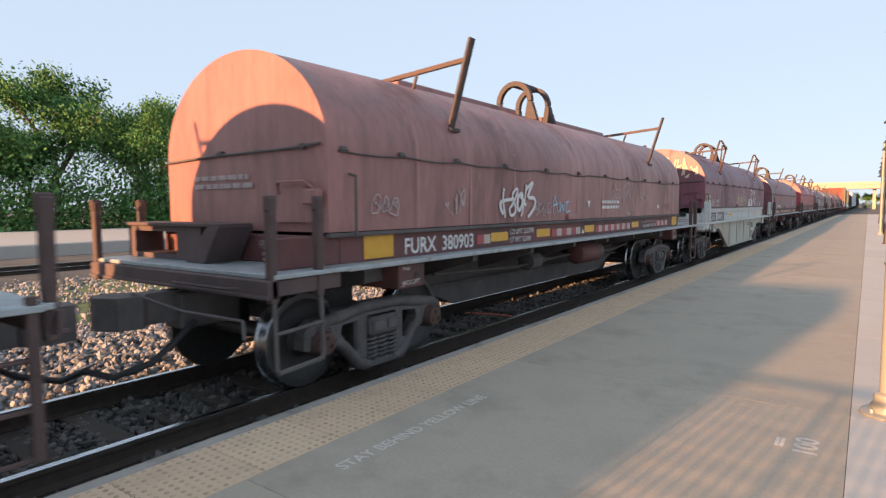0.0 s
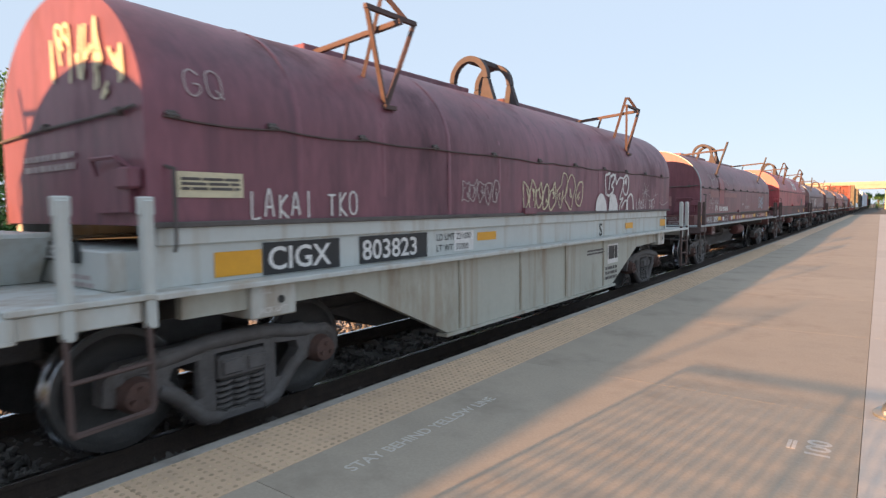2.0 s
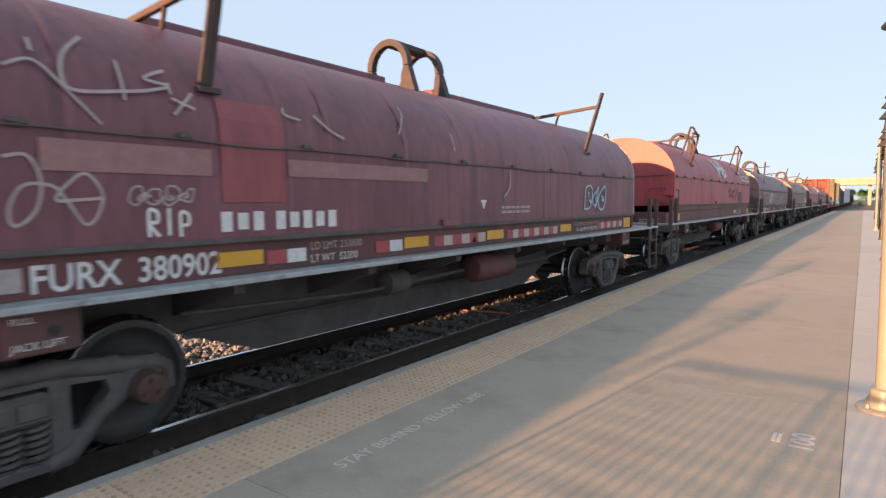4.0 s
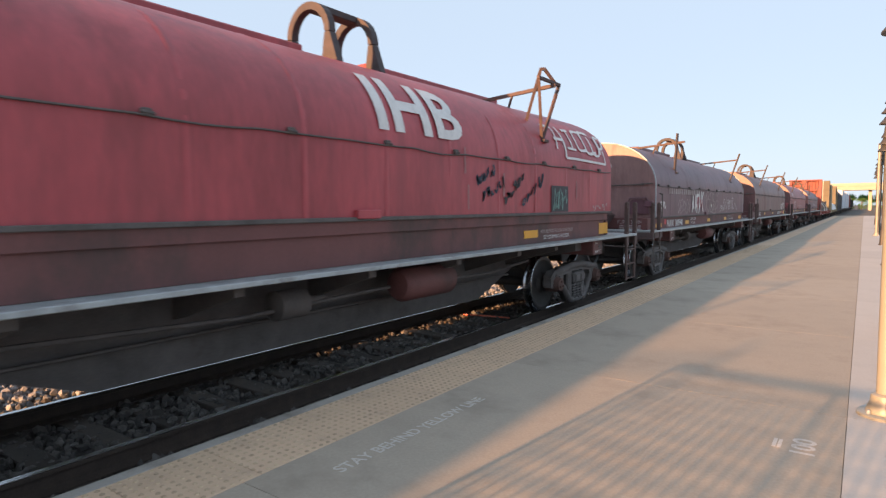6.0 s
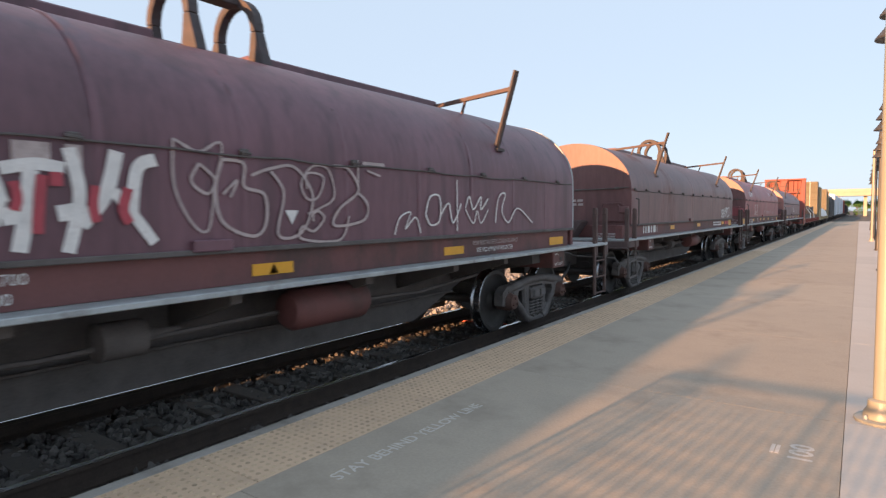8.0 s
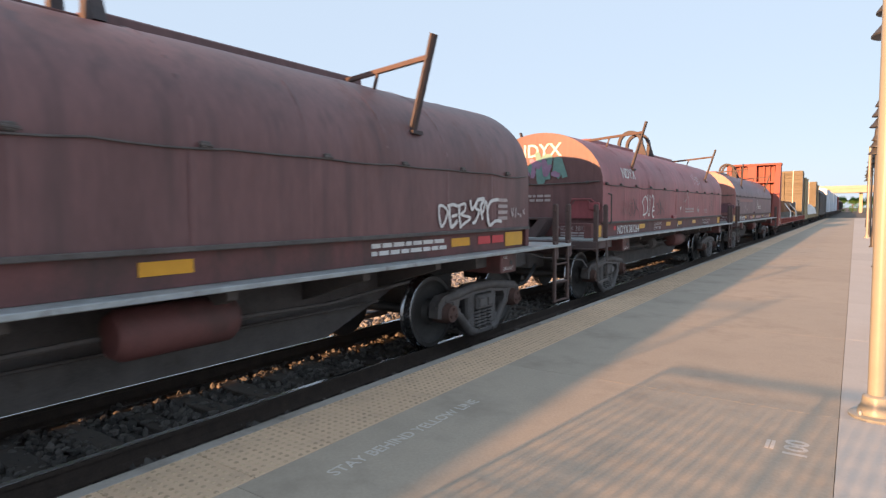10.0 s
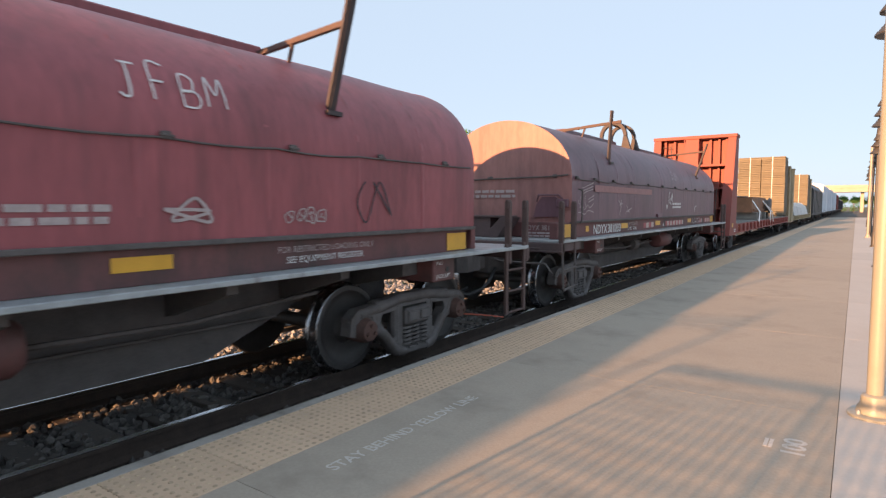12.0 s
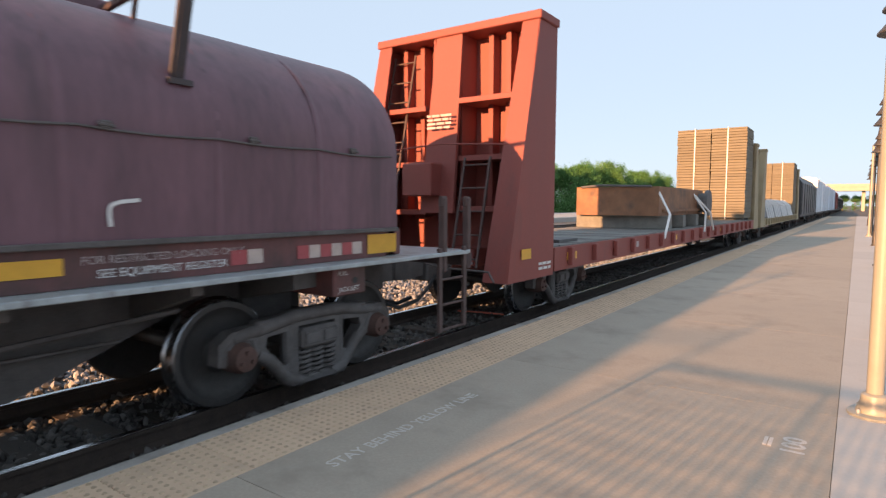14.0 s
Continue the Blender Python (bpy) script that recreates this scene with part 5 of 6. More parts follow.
def make_bulkhead(bm):
    for sx in (-1, 1):
        slab(bm, [(0.0, 0.68), (1.4, 0.68), (1.42, 4.38), (0.88, 4.38), (0.1, 1.2)], min(sx * 1.38, sx * 1.47), max(sx * 1.38, sx * 1.47), "x")
        slab(bm, [(sx * 1.46, 0.68), (sx * 1.08, 0.68), (sx * 1.2, 4.3), (sx * 1.46, 4.3)], 0.0, 0.02, "y")
    for v in bm.verts:
        if abs(v.co.y) < 0.03 and abs(v.co.x) < 1.5:
            v.co.y += max(0.0, (v.co.z - 0.9)) / 3.45 * 0.86
    box(bm, -1.38, 1.38, 1.28, 1.38, 0.68, 4.32)


def make_bulk_pillar(bm):
    slab(bm, [(-0.42, 1.6), (0.2, 1.6), (0.18, 4.3), (-0.3, 4.3)], 0.5, 0.56, "y")
    for v in bm.verts:
        v.co.y += max(0.0, (v.co.z - 0.9)) / 3.45 * 0.36


def make_pillar_web(bm):
    box(bm, -0.015, 0.015, 0.86, 1.29, 1.6, 4.3)


def make_bulk_rib(bm):
    box(bm, -0.04, 0.04, 1.08, 1.29, 1.5, 4.28)


def make_bulk_shelf(bm):
    box(bm, 0.2, 1.38, 0.72, 1.29, -0.04, 0.04, 0.006)


def make_bulk_shelf_left(bm):
    box(bm, -1.38, -0.42, 0.72, 1.29, -0.1, -0.02, 0.006)


def make_bulk_top(bm):
    box(bm, -1.50, 1.50, 0.82, 1.44, 4.30, 4.42, 0.012)


def make_bulk_ladder(bm):
    for x in (-0.21, 0.21):
        bar(bm, (x, 0.0, 0.0), (x, 0.36, 1.55), 0.02, 4)
    for k in range(5):
        z = 0.12 + 0.33 * k
        bar(bm, (-0.21, z * 0.232, z), (0.21, z * 0.232, z), 0.013, 6)


def add_bulkhead(car, y, turn, paint):
    b = new("bulkhead")
    b.parent = car
    b.matrix_basis = pose(0, y, 0, 0, 0, turn)
    tagged(b, "tall steel bulkhead with stiffening ribs")
    reuse("bulkhead_frame", "bulkhead" + paint.name, make_bulkhead, paint, b)
    reuse("pillar", "bulk_pillar" + paint.name, make_bulk_pillar, paint, b)
    for x in (-0.34, 0.16):
        reuse("pillar_web", "pillar_web" + paint.name, make_pillar_web, paint, b, (x, 0, 0))
    reuse("top_beam", "bulk_top" + paint.name, make_bulk_top, paint, b)
    for x in (-1.1, -0.75, 0.55, 0.85, 1.1):
        reuse("rib", "bulk_rib" + paint.name, make_bulk_rib, paint, b, (x, 0, 0))
    for z in (3.28, 2.42, 1.66):
        reuse("shelf", "bulk_shelf" + paint.name, make_bulk_shelf, paint, b, (0, 0, z))
        reuse("shelf", "bulk_shelf_left" + paint.name, make_bulk_shelf_left, paint, b, (0, 0, z))
    reuse("ladder", "bulk_ladder", make_bulk_ladder, BRACE, b, (0.72, 0.08, 0.85))
    for k in range(2):
        reuse("ladder", "bulk_ladder", make_bulk_ladder, BRACE, b, (-1.05, 0.3 + 0.36 * k, 1.1 + 1.5 * k))
    bm = bmesh.new()
    box(bm, -0.6, -0.05, 0.35, 0.7, 1.85, 2.35, 0.02)
    tube(bm, [(-1.4, 0.5, 2.55), (0.1, 0.42, 2.62), (1.3, 0.45, 2.55)], 0.012)
    part("brake_housing", bm, paint, b)
    if turn == 0 and paint is BULKRED:
        bars(b, -0.3, 0.15, 4.0, 2, 0.11, WHITE, lambda u, v: Vector((u, 0.84, v)), 71)
        bars(b, -0.3, 0.15, 3.05, 4, 0.035, FADED, lambda u, v: Vector((u, 0.60, v)), 72)
        plate(b, 0.0, 0.28, 0.98, 1.12, YELLOW, lambda u, v: Vector((1.49, u + 0.35, v)))
        bars(b, 0.9, 1.3, 0.86, 2, 0.04, WHITE, lambda u, v: Vector((1.477, u, v)), 73)


def flat_car(s, length, label, paint, far_paint):
    car = thing("bulkhead_flat_car", label, "freight car", (TRACK_X, s, RAIL_Z), "flat cars of the train")
    bm = bmesh.new()
    make_flat_deck_frame(bm, 1.45, length - 1.45)
    part("frame", bm, paint, car)
    add_bulkhead(car, 0, 0, paint)
    add_bulkhead(car, length, 180, far_paint)
    for k in range(int((length - 3.2) / 1.05)):
        reuse("stake_pocket", "pocket" + paint.name, lambda b: box(b, 1.47, 1.55, -0.06, 0.06, 0.78, 1.06, 0.01), paint, car, (0, 2.0 + 1.05 * k, 0))
    n_ = int((length - 3.0) / 0.27)
    for k in range(n_):
        reuse("deck_plank", "deck_plank", lambda b: box(b, -1.42, 1.42, -0.128, 0.128, 1.03, 1.10, 0.008), TIMBER, car, (0.01 * math.sin(k * 2.3), 1.6 + 0.27 * k, 0.006 * math.sin(k * 1.7)))
    for y, turn in ((0.0, 0), (length, 180)):
        add_coupler(car, (0, y, 0), turn)
    for y in (2.6, length - 2.6):
        add_truck(car, y)
    for k, u in enumerate((1.9, 5.2, 8.4, 11.5, 14.5)):
        plate(car, u, u + 0.4, 0.86, 0.98, YELLOW if k % 2 == 0 else FADED, lambda u, v: Vector((1.476, u, v)))
    OTHERS.append(car)
    return car


def lumber_stack(car_s, y0, y1, z1, seed, tag):
    """Sheet packs strapped into one tall stack, two side by side."""
    rnd = random.Random(seed)
    st = thing("lumber_stack", tag, "lumber", (TRACK_X, car_s, RAIL_Z), "lumber on the flat cars")
    z = 1.2
    while z < z1 - 0.05:
        h = min(0.115, z1 - z)
        for sx in (-1, 1):
            bm = bmesh.new()
            g = rnd.uniform(-0.012, 0.012)
            box(bm, min(sx * 0.015, sx * 1.36) + g, max(sx * 0.015, sx * 1.36) + g, y0 + rnd.uniform(-0.02, 0.02), y1, z, z + h - 0.012, 0.006)
            part("board_layer", bm, LUMBER, st)
        z += h
    for x in (-0.64, 0.64):
        bm = bmesh.new()
        tube(bm, [(x, y0 - 0.03, 1.15), (x, y0 - 0.03, z1 + 0.01), (x, y1, z1 + 0.01)], 0.02, 4)
        part("strap", bm, STRAP, st, "white tie strap")
    for y in (y0 + 0.3, y1 - 0.3):
        bm = bmesh.new()
        box(bm, -1.3, 1.3, y - 0.06, y + 0.06, 1.1, 1.2)
        part("bearer", bm, TIMBER, st)
    OTHERS.append(st)


S1, S2 = 121.5, 145.9
flat_car(S1, 23.6, "oxide red bulkhead flat car with a weathered plank deck", BULKRED, TAN)
lumber_stack(S1, 20.2, 22.0, 4.95, 3, "tall stack of kraft-brown lumber sheets with white straps")
load = thing("machine_load", "rusty brown steel machine block chained on timber bearers", "machinery", (TRACK_X, S1 + 4.3, RAIL_Z))
bm = bmesh.new()
slab(bm, [(4.3, 1.45), (9.4, 1.45), (9.6, 1.7), (9.6, 2.05), (9.3, 2.2), (4.3, 2.2)], -1.15, 1.05, "x")
box(bm, 0.9, 1.12, 4.6, 9.0, 1.55, 1.62)
part("block", bm, RUSTBLOCK, load)
bm = bmesh.new()
lathe(bm, [(0.0, 0.3), (0.25, 0.3), (0.25, 0.4), (0.36, 0.4), (0.36, 0.2)], (1.0, 8.9, 1.8), "x", 20)
part("flanged_port", bm, TRUCK, load, smooth=True)
bm = bmesh.new()
lathe(bm, [(9.5, 0.28), (9.95, 0.28), (9.95, 0.38), (10.1, 0.38)], (0.55, 0, 1.85), "y", 20)
part("flanged_port", bm, TRUCK, load, smooth=True)
for y in (4.7, 6.2, 7.8, 9.1):
    bm = bmesh.new()
    box(bm, -1.25, 1.25, y - 0.15, y + 0.15, 1.11, 1.45, 0.01)
    part("bearer", bm, TIMBER, load)
for y0_, y1_ in ((4.4, 3.2), (8.2, 7.6), (8.2, 8.9)):
    bm = bmesh.new()
    tube(bm, [(1.0, y0_, 2.1), (1.46, (y0_ + y1_) / 2, 1.5), (1.50, y1_, 0.95)], 0.03, 6)
    part("tie_chain", bm, STRAP, load, "pale tie-down strap")
for y0_ in (4.25, 9.5):
    bm = bmesh.new()
    tube(bm, [(-1.0, y0_, 2.2), (-0.4, y0_ - 0.1, 2.24), (0.3, y0_, 2.22), (0.9, y0_ - 0.1, 2.2)], 0.03, 6)
    part("tie_chain", bm, TRUCK, load)
OTHERS.append(load)

flat_car(S2, 21.6, "second bulkhead flat car carrying tarped loads and lumber", TAN, TAN)
for i in range(4):
    tarp = thing("tarped_load", "low grey tarpaulin-covered load with white straps", "cargo", (TRACK_X, S2, RAIL_Z), "tarped loads")
    bm = bmesh.new()
    y = 3.0 + 3.6 * i
    slab(bm, [(-1.25, 1.1), (1.25, 1.1), (1.2, 1.75), (0.8, 2.05), (-0.8, 2.05), (-1.2, 1.75)], y, y + 3.2, "y")
    part("tarpaulin", bm, TARP, tarp)
    for k in range(4):
        bm = bmesh.new()
        tube(bm, [(0.9, y + 0.3 + 0.8 * k, 2.07), (1.27, y + 0.5 + 0.8 * k, 1.72), (1.47, y + 0.1 + 0.8 * k, 1.05)], 0.035, 4)
        part("strap", bm, STRAP, tarp)
    OTHERS.append(tarp)
lumber_stack(S2, 17.5, 20.0, 4.8, 5, "square stack of brown lumber sheets behind a bulkhead")


def closed_car(s, length, height, paint, label, round_roof=0.25, ribs=12, name="box_car", doors=True):
    car = thing(name, label, "freight car", (TRACK_X, s, RAIL_Z), "closed cars of the train")
    bm = bmesh.new()
    slab(bm, [(-1.5, 1.0), (1.5, 1.0), (1.5, height - round_roof), (1.1, height - round_roof * 0.35), (0.5, height), (-0.5, height), (-1.1, height - round_roof * 0.35), (-1.5, height - round_roof)], 0.6, length - 0.6, "y")
    part("shell", bm, paint, car)
    for k in range(ribs):
        y = 1.0 + (length - 2.0) * k / (ribs - 1)
        reuse("rib", f"rib{height}{round_roof}", lambda b: box(b, 1.5, 1.545, -0.04, 0.04, 1.05, height - round_roof), paint, car, (0, y, 0))
    if doors:
        bm = bmesh.new()
        box(bm, 1.5, 1.58, length / 2 - 1.6, length / 2 + 1.6, 1.1, height - round_roof - 0.15, 0.01)
        part("sliding_door", bm, paint, car)
    bm = bmesh.new()
    for x in (-0.25, 0.25):
        bar(bm, (x, 0.56, 0.8), (x, 0.56, height - 0.2), 0.02, 4)
    for k in range(9):
        bar(bm, (-0.25, 0.56, 1.0 + 0.33 * k), (0.25, 0.56, 1.0 + 0.33 * k), 0.013, 6)
    part("end_ladder", bm, BRACE, car)
    reuse("sill", f"csill{length}", lambda b: box(b, -1.45, 1.45, 0.5, length - 0.5, 0.82, 1.0), UNDER, car)
    for y, turn in ((0.0, 0), (length, 180)):
        add_coupler(car, (0, y, 0), turn)
    for y in (2.4, length - 2.4):
        add_truck(car, y)
    OTHERS.append(car)


flat_car(-27.0, 14.0, "oxide red bulkhead flat car that has already passed up the line", BULKRED, BULKRED)
lumber_stack(-27.0, 9.6, 12.3, 4.6, 7, "tall stack of kraft-brown lumber sheets on the car ahead")
closed_car(168.6, 20.6, 4.45, DARKCAR, "black covered hopper car with rounded top", 0.9, 8, "hopper_car", False)
for k in range(3):
    closed_car(190.4 + 20.8 * k, 19.6, 4.85, BOXWHITE, "pale blue-white high box car with ribbed sides")
closed_car(253.0, 18.6, 4.6, BULKRED, "oxide red box car far down the train")
for k in range(3):
    closed_car(272.8 + 20.0 * k, 18.8, 4.2, DARKCAR, "dark covered hopper car at the train's tail", 0.8, 8, "hopper_car", False)


# ---- lamps and poles along the platform ----
def pole_thing(y, x=0.27):
    p = thing("platform_pole", "cream painted steel pole on a round base plate", "pole", (x, y, 0), "platform poles")
    bm = bmesh.new()
    lathe(bm, [(0.06, 0.055), (4.6, 0.055)], (0, 0, 0), "z", 20)
    part("shaft", bm, POLE, p, smooth=True)
    bm = bmesh.new()
    lathe(bm, [(0.0, 0.17), (0.022, 0.17), (0.03, 0.155)], (0, 0, 0), "z", 28)
    part("base_plate", bm, POLE, p, smooth=True)
    bm = bmesh.new()
    lathe(bm, [(0.03, 0.115), (0.05, 0.115), (0.11, 0.09), (0.16, 0.085), (0.175, 0.06)], (0, 0, 0), "z", 24)
    part("collar", bm, POLE, p, smooth=True)
    for k in range(4):
        t = math.pi / 4 + k * math.pi / 2
        reuse("bolt", "pole_bolt", lambda b: lathe(b, [(0.03, 0.014), (0.05, 0.014), (0.06, 0.008)], (0, 0, 0), "z", 6), GALV, p, (0.135 * math.cos(t), 0.135 * math.sin(t), 0))


def lamp_post(y, x):
    p = thing("platform_lamp", "dark bronze lamp post with tiered conical shades", "lamp post", (x, y, 0), "platform lamps")
    bm = bmesh.new()
    lathe(bm, [(0.0, 0.12), (0.04, 0.12), (0.05, 0.09), (0.55, 0.075), (0.6, 0.05), (3.75, 0.045)], (0, 0, 0), "z", 16)
    part("post", bm, POLE_DARK, p, smooth=True)
    for k, (z, r) in enumerate(((3.6, 0.27), (3.87, 0.23), (4.12, 0.17))):
        bm = bmesh.new()
        lathe(bm, [(z, r), (z + 0.02, r), (z + 0.12, r * 0.7), (z + 0.25, r * 0.4)], (0, 0, 0), "z", 24)
        part("shade", bm, POLE_DARK, p, smooth=True)
    bm = bmesh.new()
    lathe(bm, [(4.32, 0.09), (4.62, 0.06), (4.68, 0.02)], (0, 0, 0), "z", 16)
    part("finial", bm, POLE_DARK, p, smooth=True)


# mesh railing beside the waiting place, whose shadow lies on the concrete
railing = thing("mesh_railing", "dark steel railing of fine mesh on the platform", "railing", (0, -0.85, 0))
bm = bmesh.new()
bar(bm, (-2.3, 0, 1.07), (2.1, 0, 1.07), 0.022, 8)
part("top_rail", bm, POLE_DARK, railing)
for x in (-2.3, -0.98, 0.8, 2.1):
    reuse("post", "railing_post", lambda b: box(b, -0.014, 0.014, -0.014, 0.014, 0, 1.07, 0.004), POLE_DARK, railing, (x, 0, 0))
for k in range(50):
    reuse("bar", "railing_bar", lambda b: bar(b, (0, 0, 0.08), (0, 0, 1.0), 0.0075, 5), POLE_DARK, railing, (-2.21 + 0.085 * k, 0, 0))
for k in range(15):
    reuse("wire", "railing_wire", lambda b: bar(b, (-2.3, 0, 0), (2.1, 0, 0), 0.007, 5), POLE_DARK, railing, (0, 0, 0.10 + 0.0625 * k))

pole_thing(5.33, 0.17)
pole_thing(36.5, 0.52)
for i, y in enumerate((8.9, 18.8, 28.3, 38.0, 47.5, 57.0)):
    lamp_post(y, (0.36, 0.50, 0.60, 0.66, 0.7, 0.75)[i])


# ---- trees across the tracks ----
def tree_mesh(seed, height, spread):
    rnd = random.Random(seed)
    wood = bmesh.new()
    tips = []

    def limb(p, d, length, r, depth):
        q = p + d * length
        m = Matrix.Translation((p + q) / 2) @ (q - p).to_track_quat("Z", "Y").to_matrix().to_4x4()
        bmesh.ops.create_cone(wood, cap_ends=False, segments=6, radius1=r, radius2=r * 0.6, depth=length, matrix=m)
        if depth >= 2:
            tips.append(q)
            tips.append(p.lerp(q, 0.5))
        if depth < 3:
            for _ in range(4 if depth == 0 else 3):
                turn = Vector((rnd.uniform(-1, 1), rnd.uniform(-1, 1), rnd.uniform(0.0, 0.9)))
                limb(p.lerp(q, rnd.uniform(0.55, 1.0)), (d * 0.55 + turn.normalized() * 0.75).normalized(), length * rnd.uniform(0.55, 0.75), r * 0.5, depth + 1)

    limb(Vector((0, 0, 0)), Vector((rnd.uniform(-0.05, 0.05), rnd.uniform(-0.05, 0.05), 1)).normalized(), height * 0.42, height * 0.022, 0)
    for _ in range(26):
        tips.append(Vector((rnd.uniform(-1, 1) * spread * 0.8, rnd.uniform(-1, 1) * spread * 0.8, rnd.uniform(0.05, 0.62) * height)))
    verts, faces = [], []
    for tip in tips:
        clump = rnd.uniform(0.7, 1.35) * height / 12
        for _ in range(rnd.randint(95, 160)):
            v = Vector((rnd.gauss(0, 1), rnd.gauss(0, 1), rnd.gauss(0, 0.75)))
            c = tip + v.normalized() * clump * rnd.uniform(0.45, 1.25)
            if c.z < 0.2:
                continue
            n_ = Vector((rnd.uniform(-1, 1), rnd.uniform(-1, 1), rnd.uniform(-0.2, 1))).normalized()
            u = n_.orthogonal().normalized() * rnd.uniform(0.07, 0.14)
            w = n_.cross(u).normalized() * rnd.uniform(0.05, 0.10)
            i = len(verts)
            verts += [c - u, c - w * 0.8, c + u, c + w]
            faces.append((i, i + 1, i + 2, i + 3))
    me = bpy.data.meshes.new("crown")
    me.from_pydata([tuple(v) for v in verts], [], faces)
    return mesh_of("trunk", wood, BARK), me


KINDS = []
for seed in range(6):
    trunk, crown = tree_mesh(seed + 3, 12.0, 3.0)
    crown.materials.append(LEAF_LIGHT if seed % 3 == 1 else LEAF)
    KINDS.append((trunk, crown))
rnd = random.Random(5)
for k in range(64):
    y = -6 + 3.4 * k + rnd.uniform(-1, 1)
    tree = thing("tree", "leafy green deciduous tree behind the far platform", "tree", (-49.5 - rnd.uniform(0, 6) - (4 if k % 3 == 2 else 0), y, 0), "trees along the far platform")
    trunk, crown = KINDS[rnd.randrange(6)]
    s = rnd.choice((0.75, 0.9, 1.0, 1.1, 1.22)) * rnd.uniform(0.92, 1.08)
    for name, me in (("trunk", trunk), ("crown", crown)):
        o = new(name, me)
        o.parent = tree
    tree.rotation_euler.z, tree.scale = rnd.uniform(0, 6.28), (s, s, s)
for k in range(26):
    tree = thing("tree", "distant green tree beyond the end of the platform", "tree", (-30 + 3.2 * k + rnd.uniform(-1, 1), 262 + rnd.uniform(0, 14), -0.4), "far trees")
    trunk, crown = KINDS[rnd.randrange(6)]
    s = rnd.uniform(0.5, 0.7)
    for name, me in (("trunk", trunk), ("crown", crown)):
        o = new(name, me)
        o.parent = tree
    tree.rotation_euler.z, tree.scale = rnd.uniform(0, 6.28), (s, s, s)
hedge_v, hedge_f = [], []
for k in range(110000):
    c = Vector((rnd.choice((-46.5, -47.5, -51, -56)) + rnd.gauss(0, 0.9), rnd.uniform(-10, 215), abs(rnd.gauss(0, 2.6))))
    n_ = Vector((rnd.uniform(-1, 1), rnd.uniform(-1, 1), rnd.uniform(-0.2, 1))).normalized()
    u = n_.orthogonal().normalized() * rnd.uniform(0.10, 0.22)
    w = n_.cross(u).normalized() * rnd.uniform(0.07, 0.14)
    i = len(hedge_v)
    hedge_v += [tuple(c - u), tuple(c - w), tuple(c + u), tuple(c + w)]
    hedge_f.append((i, i + 1, i + 2, i + 3))
me = bpy.data.meshes.new("undergrowth")
me.from_pydata(hedge_v, [], hedge_f)
me.materials.append(LEAF)
tagged(new("undergrowth", me), "dense green undergrowth below the trees", "bushes", kind="stuff")

# road bridge beyond the end of the platform
bridge = thing("road_bridge", "pale beige concrete road bridge over the tracks", "bridge", (0, 250, 0))
bm = bmesh.new()
box(bm, -40, 45, -4, 4, 6.6, 8.0)
part("deck", bm, BRIDGE, bridge)
bm = bmesh.new()
box(bm, -40, 45, -4.2, -4.0, 8.0, 9.0)
part("parapet", bm, BRIDGE, bridge)
for x in (-26, -16, -9.5, 1.5, 9, 18, 28):
    bm = bmesh.new()
    box(bm, x - 0.5, x + 0.5, -0.6, 0.6, -0.4, 6.6, 0.05)
    part("pier", bm, BRIDGE, bridge)

# ---- platform pieces, ties and ballast ----
lines = thing("platform_marking", "worn white warning lettering painted on the concrete", "floor marking", (0, 0, 0.0))
lettering(lines, "STAY BEHIND YELLOW LINE", (-2.47, 2.38, 0.0015), 0.095, MARKING, (0, 0, 90), thick=0.002, stretch=0.98)
lettering(lines, "100", (-0.205, 4.18, 0.0015), 0.135, MARKING, (0, 0, 90), thick=0.005, stretch=1.15)
for x in (-0.43, -0.40):
    bm = bmesh.new()
    box(bm, x - 0.011, x + 0.011, 4.26, 4.42, -0.002, 0.0015)
    part("stroke", bm, MARKING, lines)

k = 0
y = -4.0
while y < 97:
    near = y < 40
    w = 0.61 if near else 6.1
    reuse("tactile_tile", f"tile{near}", lambda b: box(b, TILE_X0, TILE_X1, 0.002, w - 0.002, -0.03, 0.001, 0.003), TACTILE, platform, (0, y, 0))
    y += w
base_v, base_f = [], []
ring = [(math.cos(t), math.sin(t)) for t in (k * math.pi / 4 for k in range(8))]
for j in range(int(26 / 0.061)):
    for i in range(10):
        cx_, cy_ = TILE_X0 + 0.03 + 0.061 * i, 0.03 + 0.061 * j
        o = len(base_v)
        base_v += [(cx_ + 0.016 * a_, cy_ + 0.016 * b_, 0.001) for a_, b_ in ring] + [(cx_ + 0.010 * a_, cy_ + 0.010 * b_, 0.0065) for a_, b_ in ring]
        base_f += [(o + n_, o + (n_ + 1) % 8, o + 8 + (n_ + 1) % 8, o + 8 + n_) for n_ in range(8)] + [tuple(range(o + 8, o + 16))]
me = bpy.data.meshes.new("truncated_domes")
me.from_pydata(base_v, [], base_f)
me.materials.append(TACTILE_DOME)
domes = new("truncated_domes", me)
domes.parent = platform
domes["kind"] = "stuff"

SLAB = 3.18
for k in range(-3, 31):
    y = 5.15 + SLAB * k
    reuse("concrete_slab", "slab_main", lambda b: box(b, TILE_X1 + 0.004, JOINT_X - 0.0015, 0.002, SLAB - 0.002, -0.03, 0.0, 0.0015), CONCRETE, platform, (0, y, 0))
    reuse("pavement_slab", "slab_pave", lambda b: box(b, JOINT_X + 0.0015, PAVE_X1, 0.002, SLAB - 0.002, -0.03, 0.004, 0.0015), CONCRETE_PALE, platform, (0, y, 0))

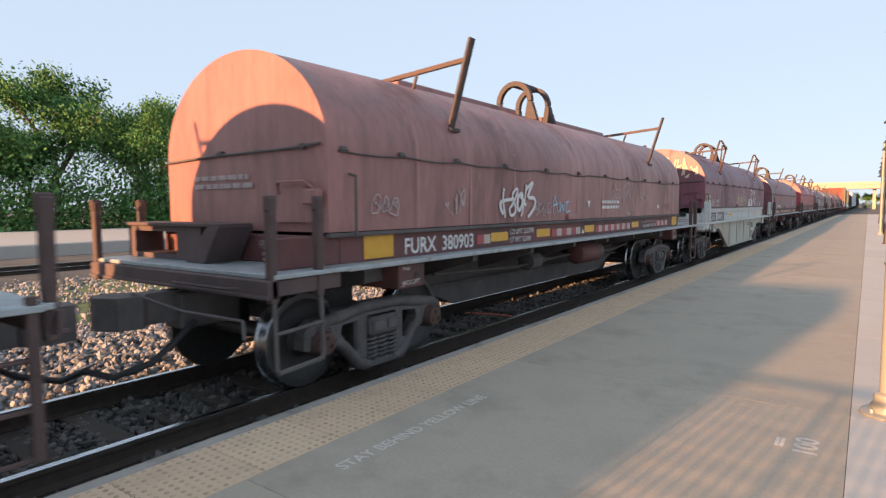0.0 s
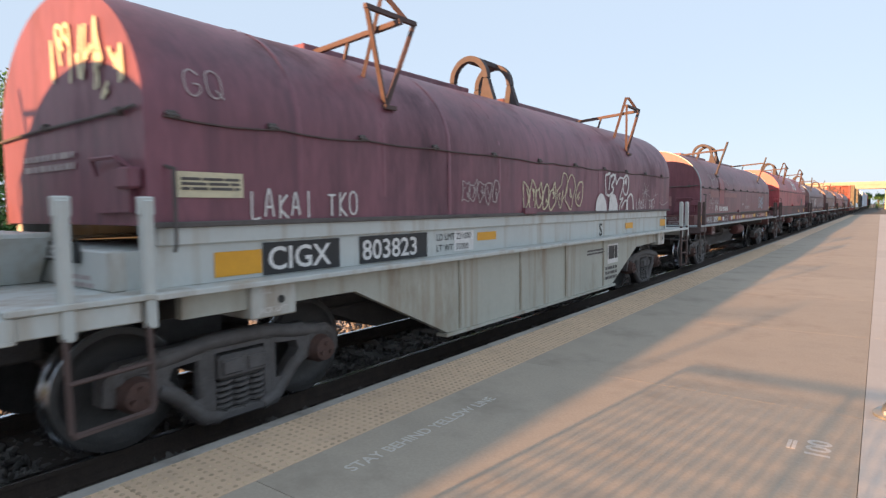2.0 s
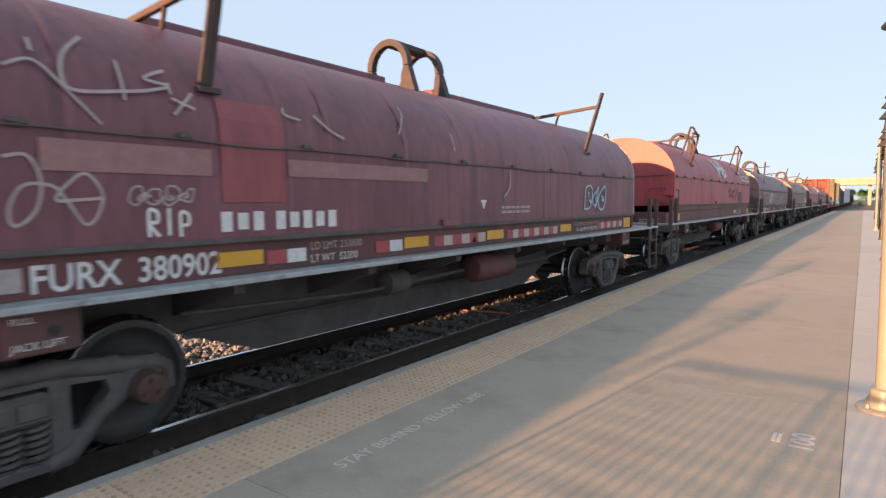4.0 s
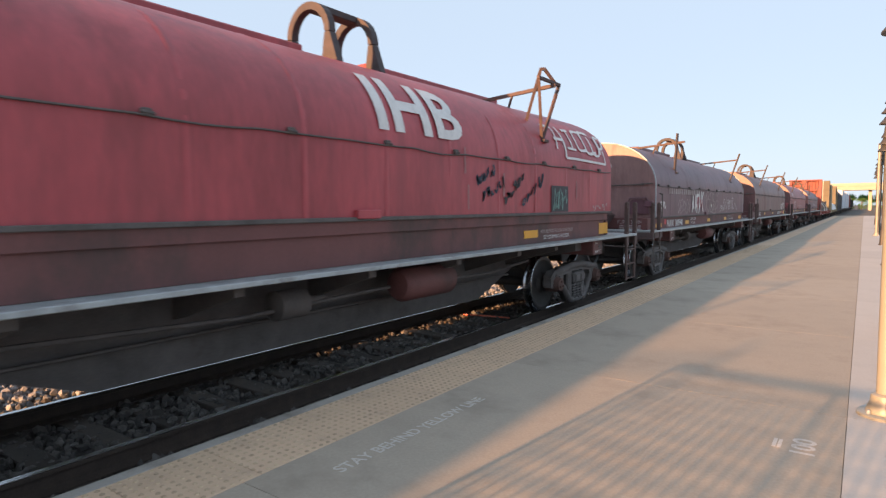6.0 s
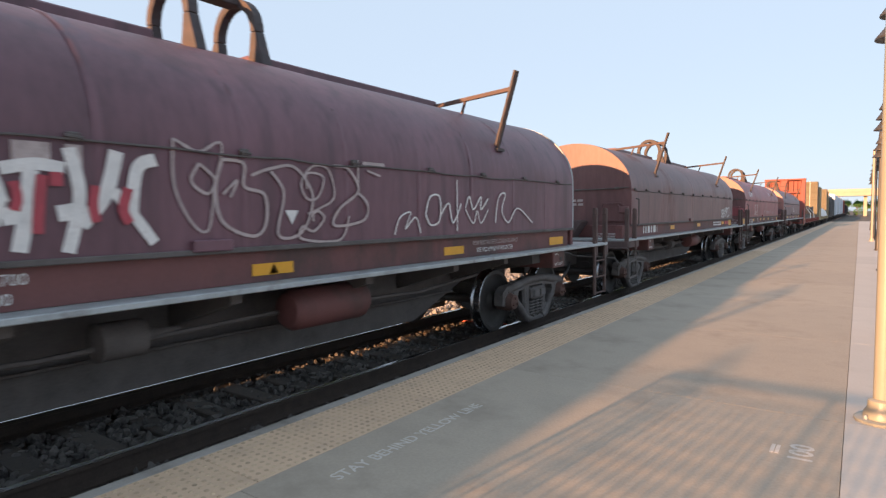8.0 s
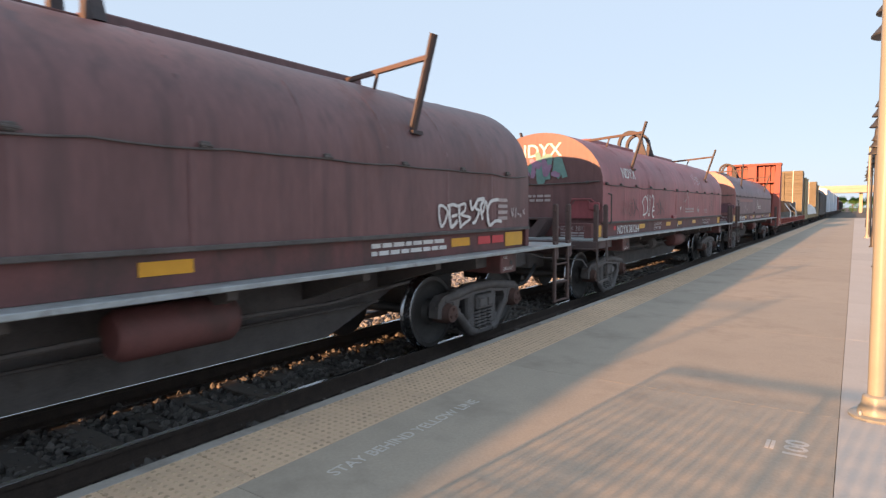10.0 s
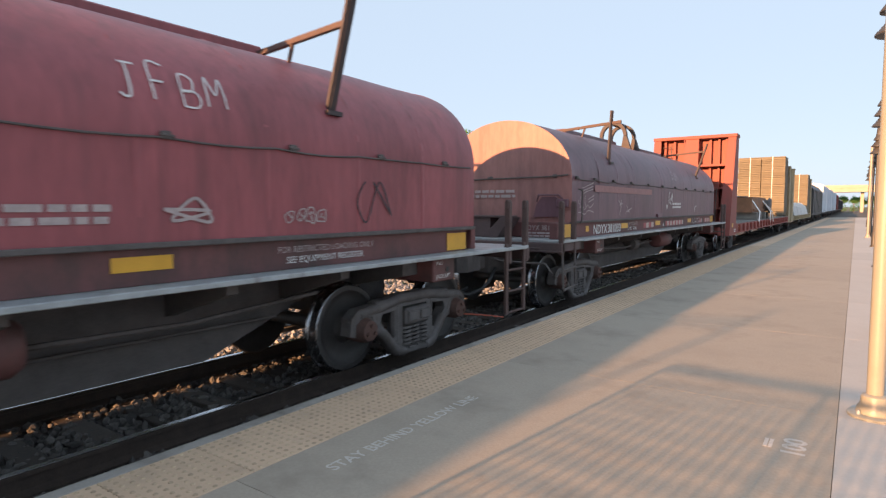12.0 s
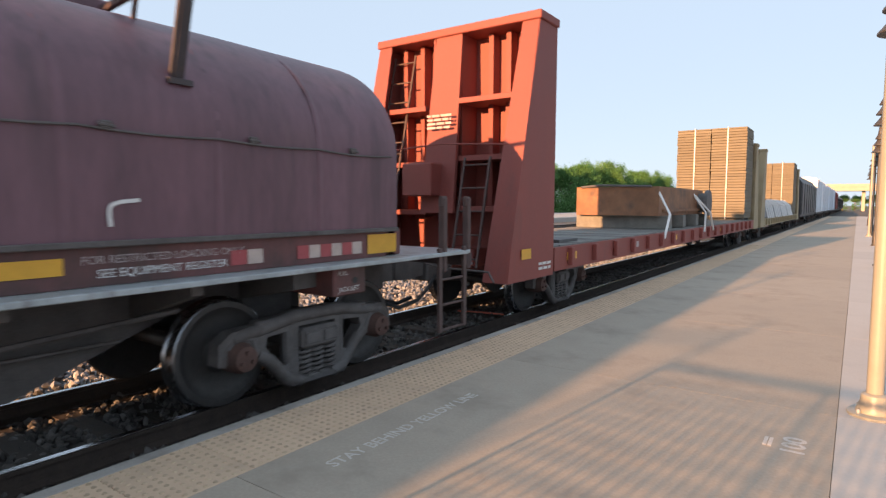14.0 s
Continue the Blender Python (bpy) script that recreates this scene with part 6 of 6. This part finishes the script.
ties = thing("track_ties", "dark creosoted timber ties under the rails", "railway ties", (0, 0, 0))
ties["kind"] = "structure"
for k in range(110):
    reuse("tie", "tie", lambda b: box(b, -6.45, -3.87, -0.11, 0.11, -0.48, -0.337, 0.01), TIE, ties, (0.02 * math.sin(k * 3.1), -2 + 0.53 * k, 0.008 * math.sin(k * 1.9)))


for x0, y0, x1, y1, mat, label in ((-5.72, 8.55, -4.88, 8.72, GRAF_CORAL, "coral red cord lying across the ties"),
                                   (-6.12, 8.55, -6.02, 8.68, GRAF_TEAL, "short green cord by the far rail"), (-6.06, 9.4, -5.98, 9.5, GRAF_TEAL, "short green cord by the far rail")):
    bm = bmesh.new()
    tube(bm, [(x0, y0, -0.325), ((x0 + x1) / 2, (y0 + y1) / 2 + 0.02, -0.318), (x1, y1, -0.325)], 0.016, 5)
    cord = thing("marker_cord", label, "cord", (0, 0, 0))
    part("cord", bm, mat, cord)


def rocks(name, label, mat, count, x0, x1, y0, y1, z, size, seed):
    rng = np.random.default_rng(seed)
    bm = bmesh.new()
    bmesh.ops.create_icosphere(bm, subdivisions=1, radius=1)
    v0 = np.array([v.co[:] for v in bm.verts])
    f0 = np.array([[v.index for v in f.verts] for f in bm.faces])
    bm.free()
    # more stones towards the near end, where they show
    ys = y0 + (y1 - y0) * rng.random(count) ** 1.5
    c = np.stack([rng.uniform(x0, x1, count), ys, z + rng.uniform(-0.02, 0.02, count)], 1)
    s = rng.uniform(0.6, 1.4, (count, 3)) * rng.uniform(size * 0.6, size * 1.3, (count, 1))
    jit = rng.uniform(0.65, 1.2, (count, len(v0), 1))
    ang = rng.uniform(0, 6.28, count)
    v = v0[None] * jit * s[:, None]
    ca, sa = np.cos(ang)[:, None], np.sin(ang)[:, None]
    v = np.stack([v[..., 0] * ca - v[..., 1] * sa, v[..., 0] * sa + v[..., 1] * ca, v[..., 2]], 2) + c[:, None]
    f = f0[None] + (np.arange(count) * len(v0))[:, None, None]
    me = bpy.data.meshes.new(name)
    me.from_pydata(v.reshape(-1, 3).tolist(), [], f.reshape(-1, 3).tolist())
    me.materials.append(mat)
    tagged(new(name, me), label, "gravel", kind="stuff")


# darker stones from the platform to the far rail, paler ones beyond
rocks("ballast", "dark ballast stones between the rails", STONE_DARK, 15000, -6.6, -3.62, 0.0, 32, -0.36, 0.036, 1)
rocks("ballast", "tan and grey ballast stones beside the track", STONE, 16000, -10.5, -6.55, 0.0, 30, -0.365, 0.042, 2)
rocks("gravel", "loose gravel between the tracks", STONE, 9000, -19, -10.5, 2.0, 40, -0.39, 0.05, 3)


# ---- what moves ----
def motions():
    for car in [c for c, _ in COIL] + OTHERS:
        x, y, z = car.location
        walk(car, [(t, pose(x, y - SPEED * t, z)) for t in range(0, 15)])
    step = math.degrees(SPEED / 0.457)
    for w, dy in AXLES:
        far = w.parent.parent.location.y + w.parent.location.y + SPEED * 14 > 170 + SPEED * 14
        if far:
            continue
        walk(w, [(f_ / 30, pose(0, dy, 0.457, step * f_ / 30)) for f_ in range(0, 421, 2)])


motions()
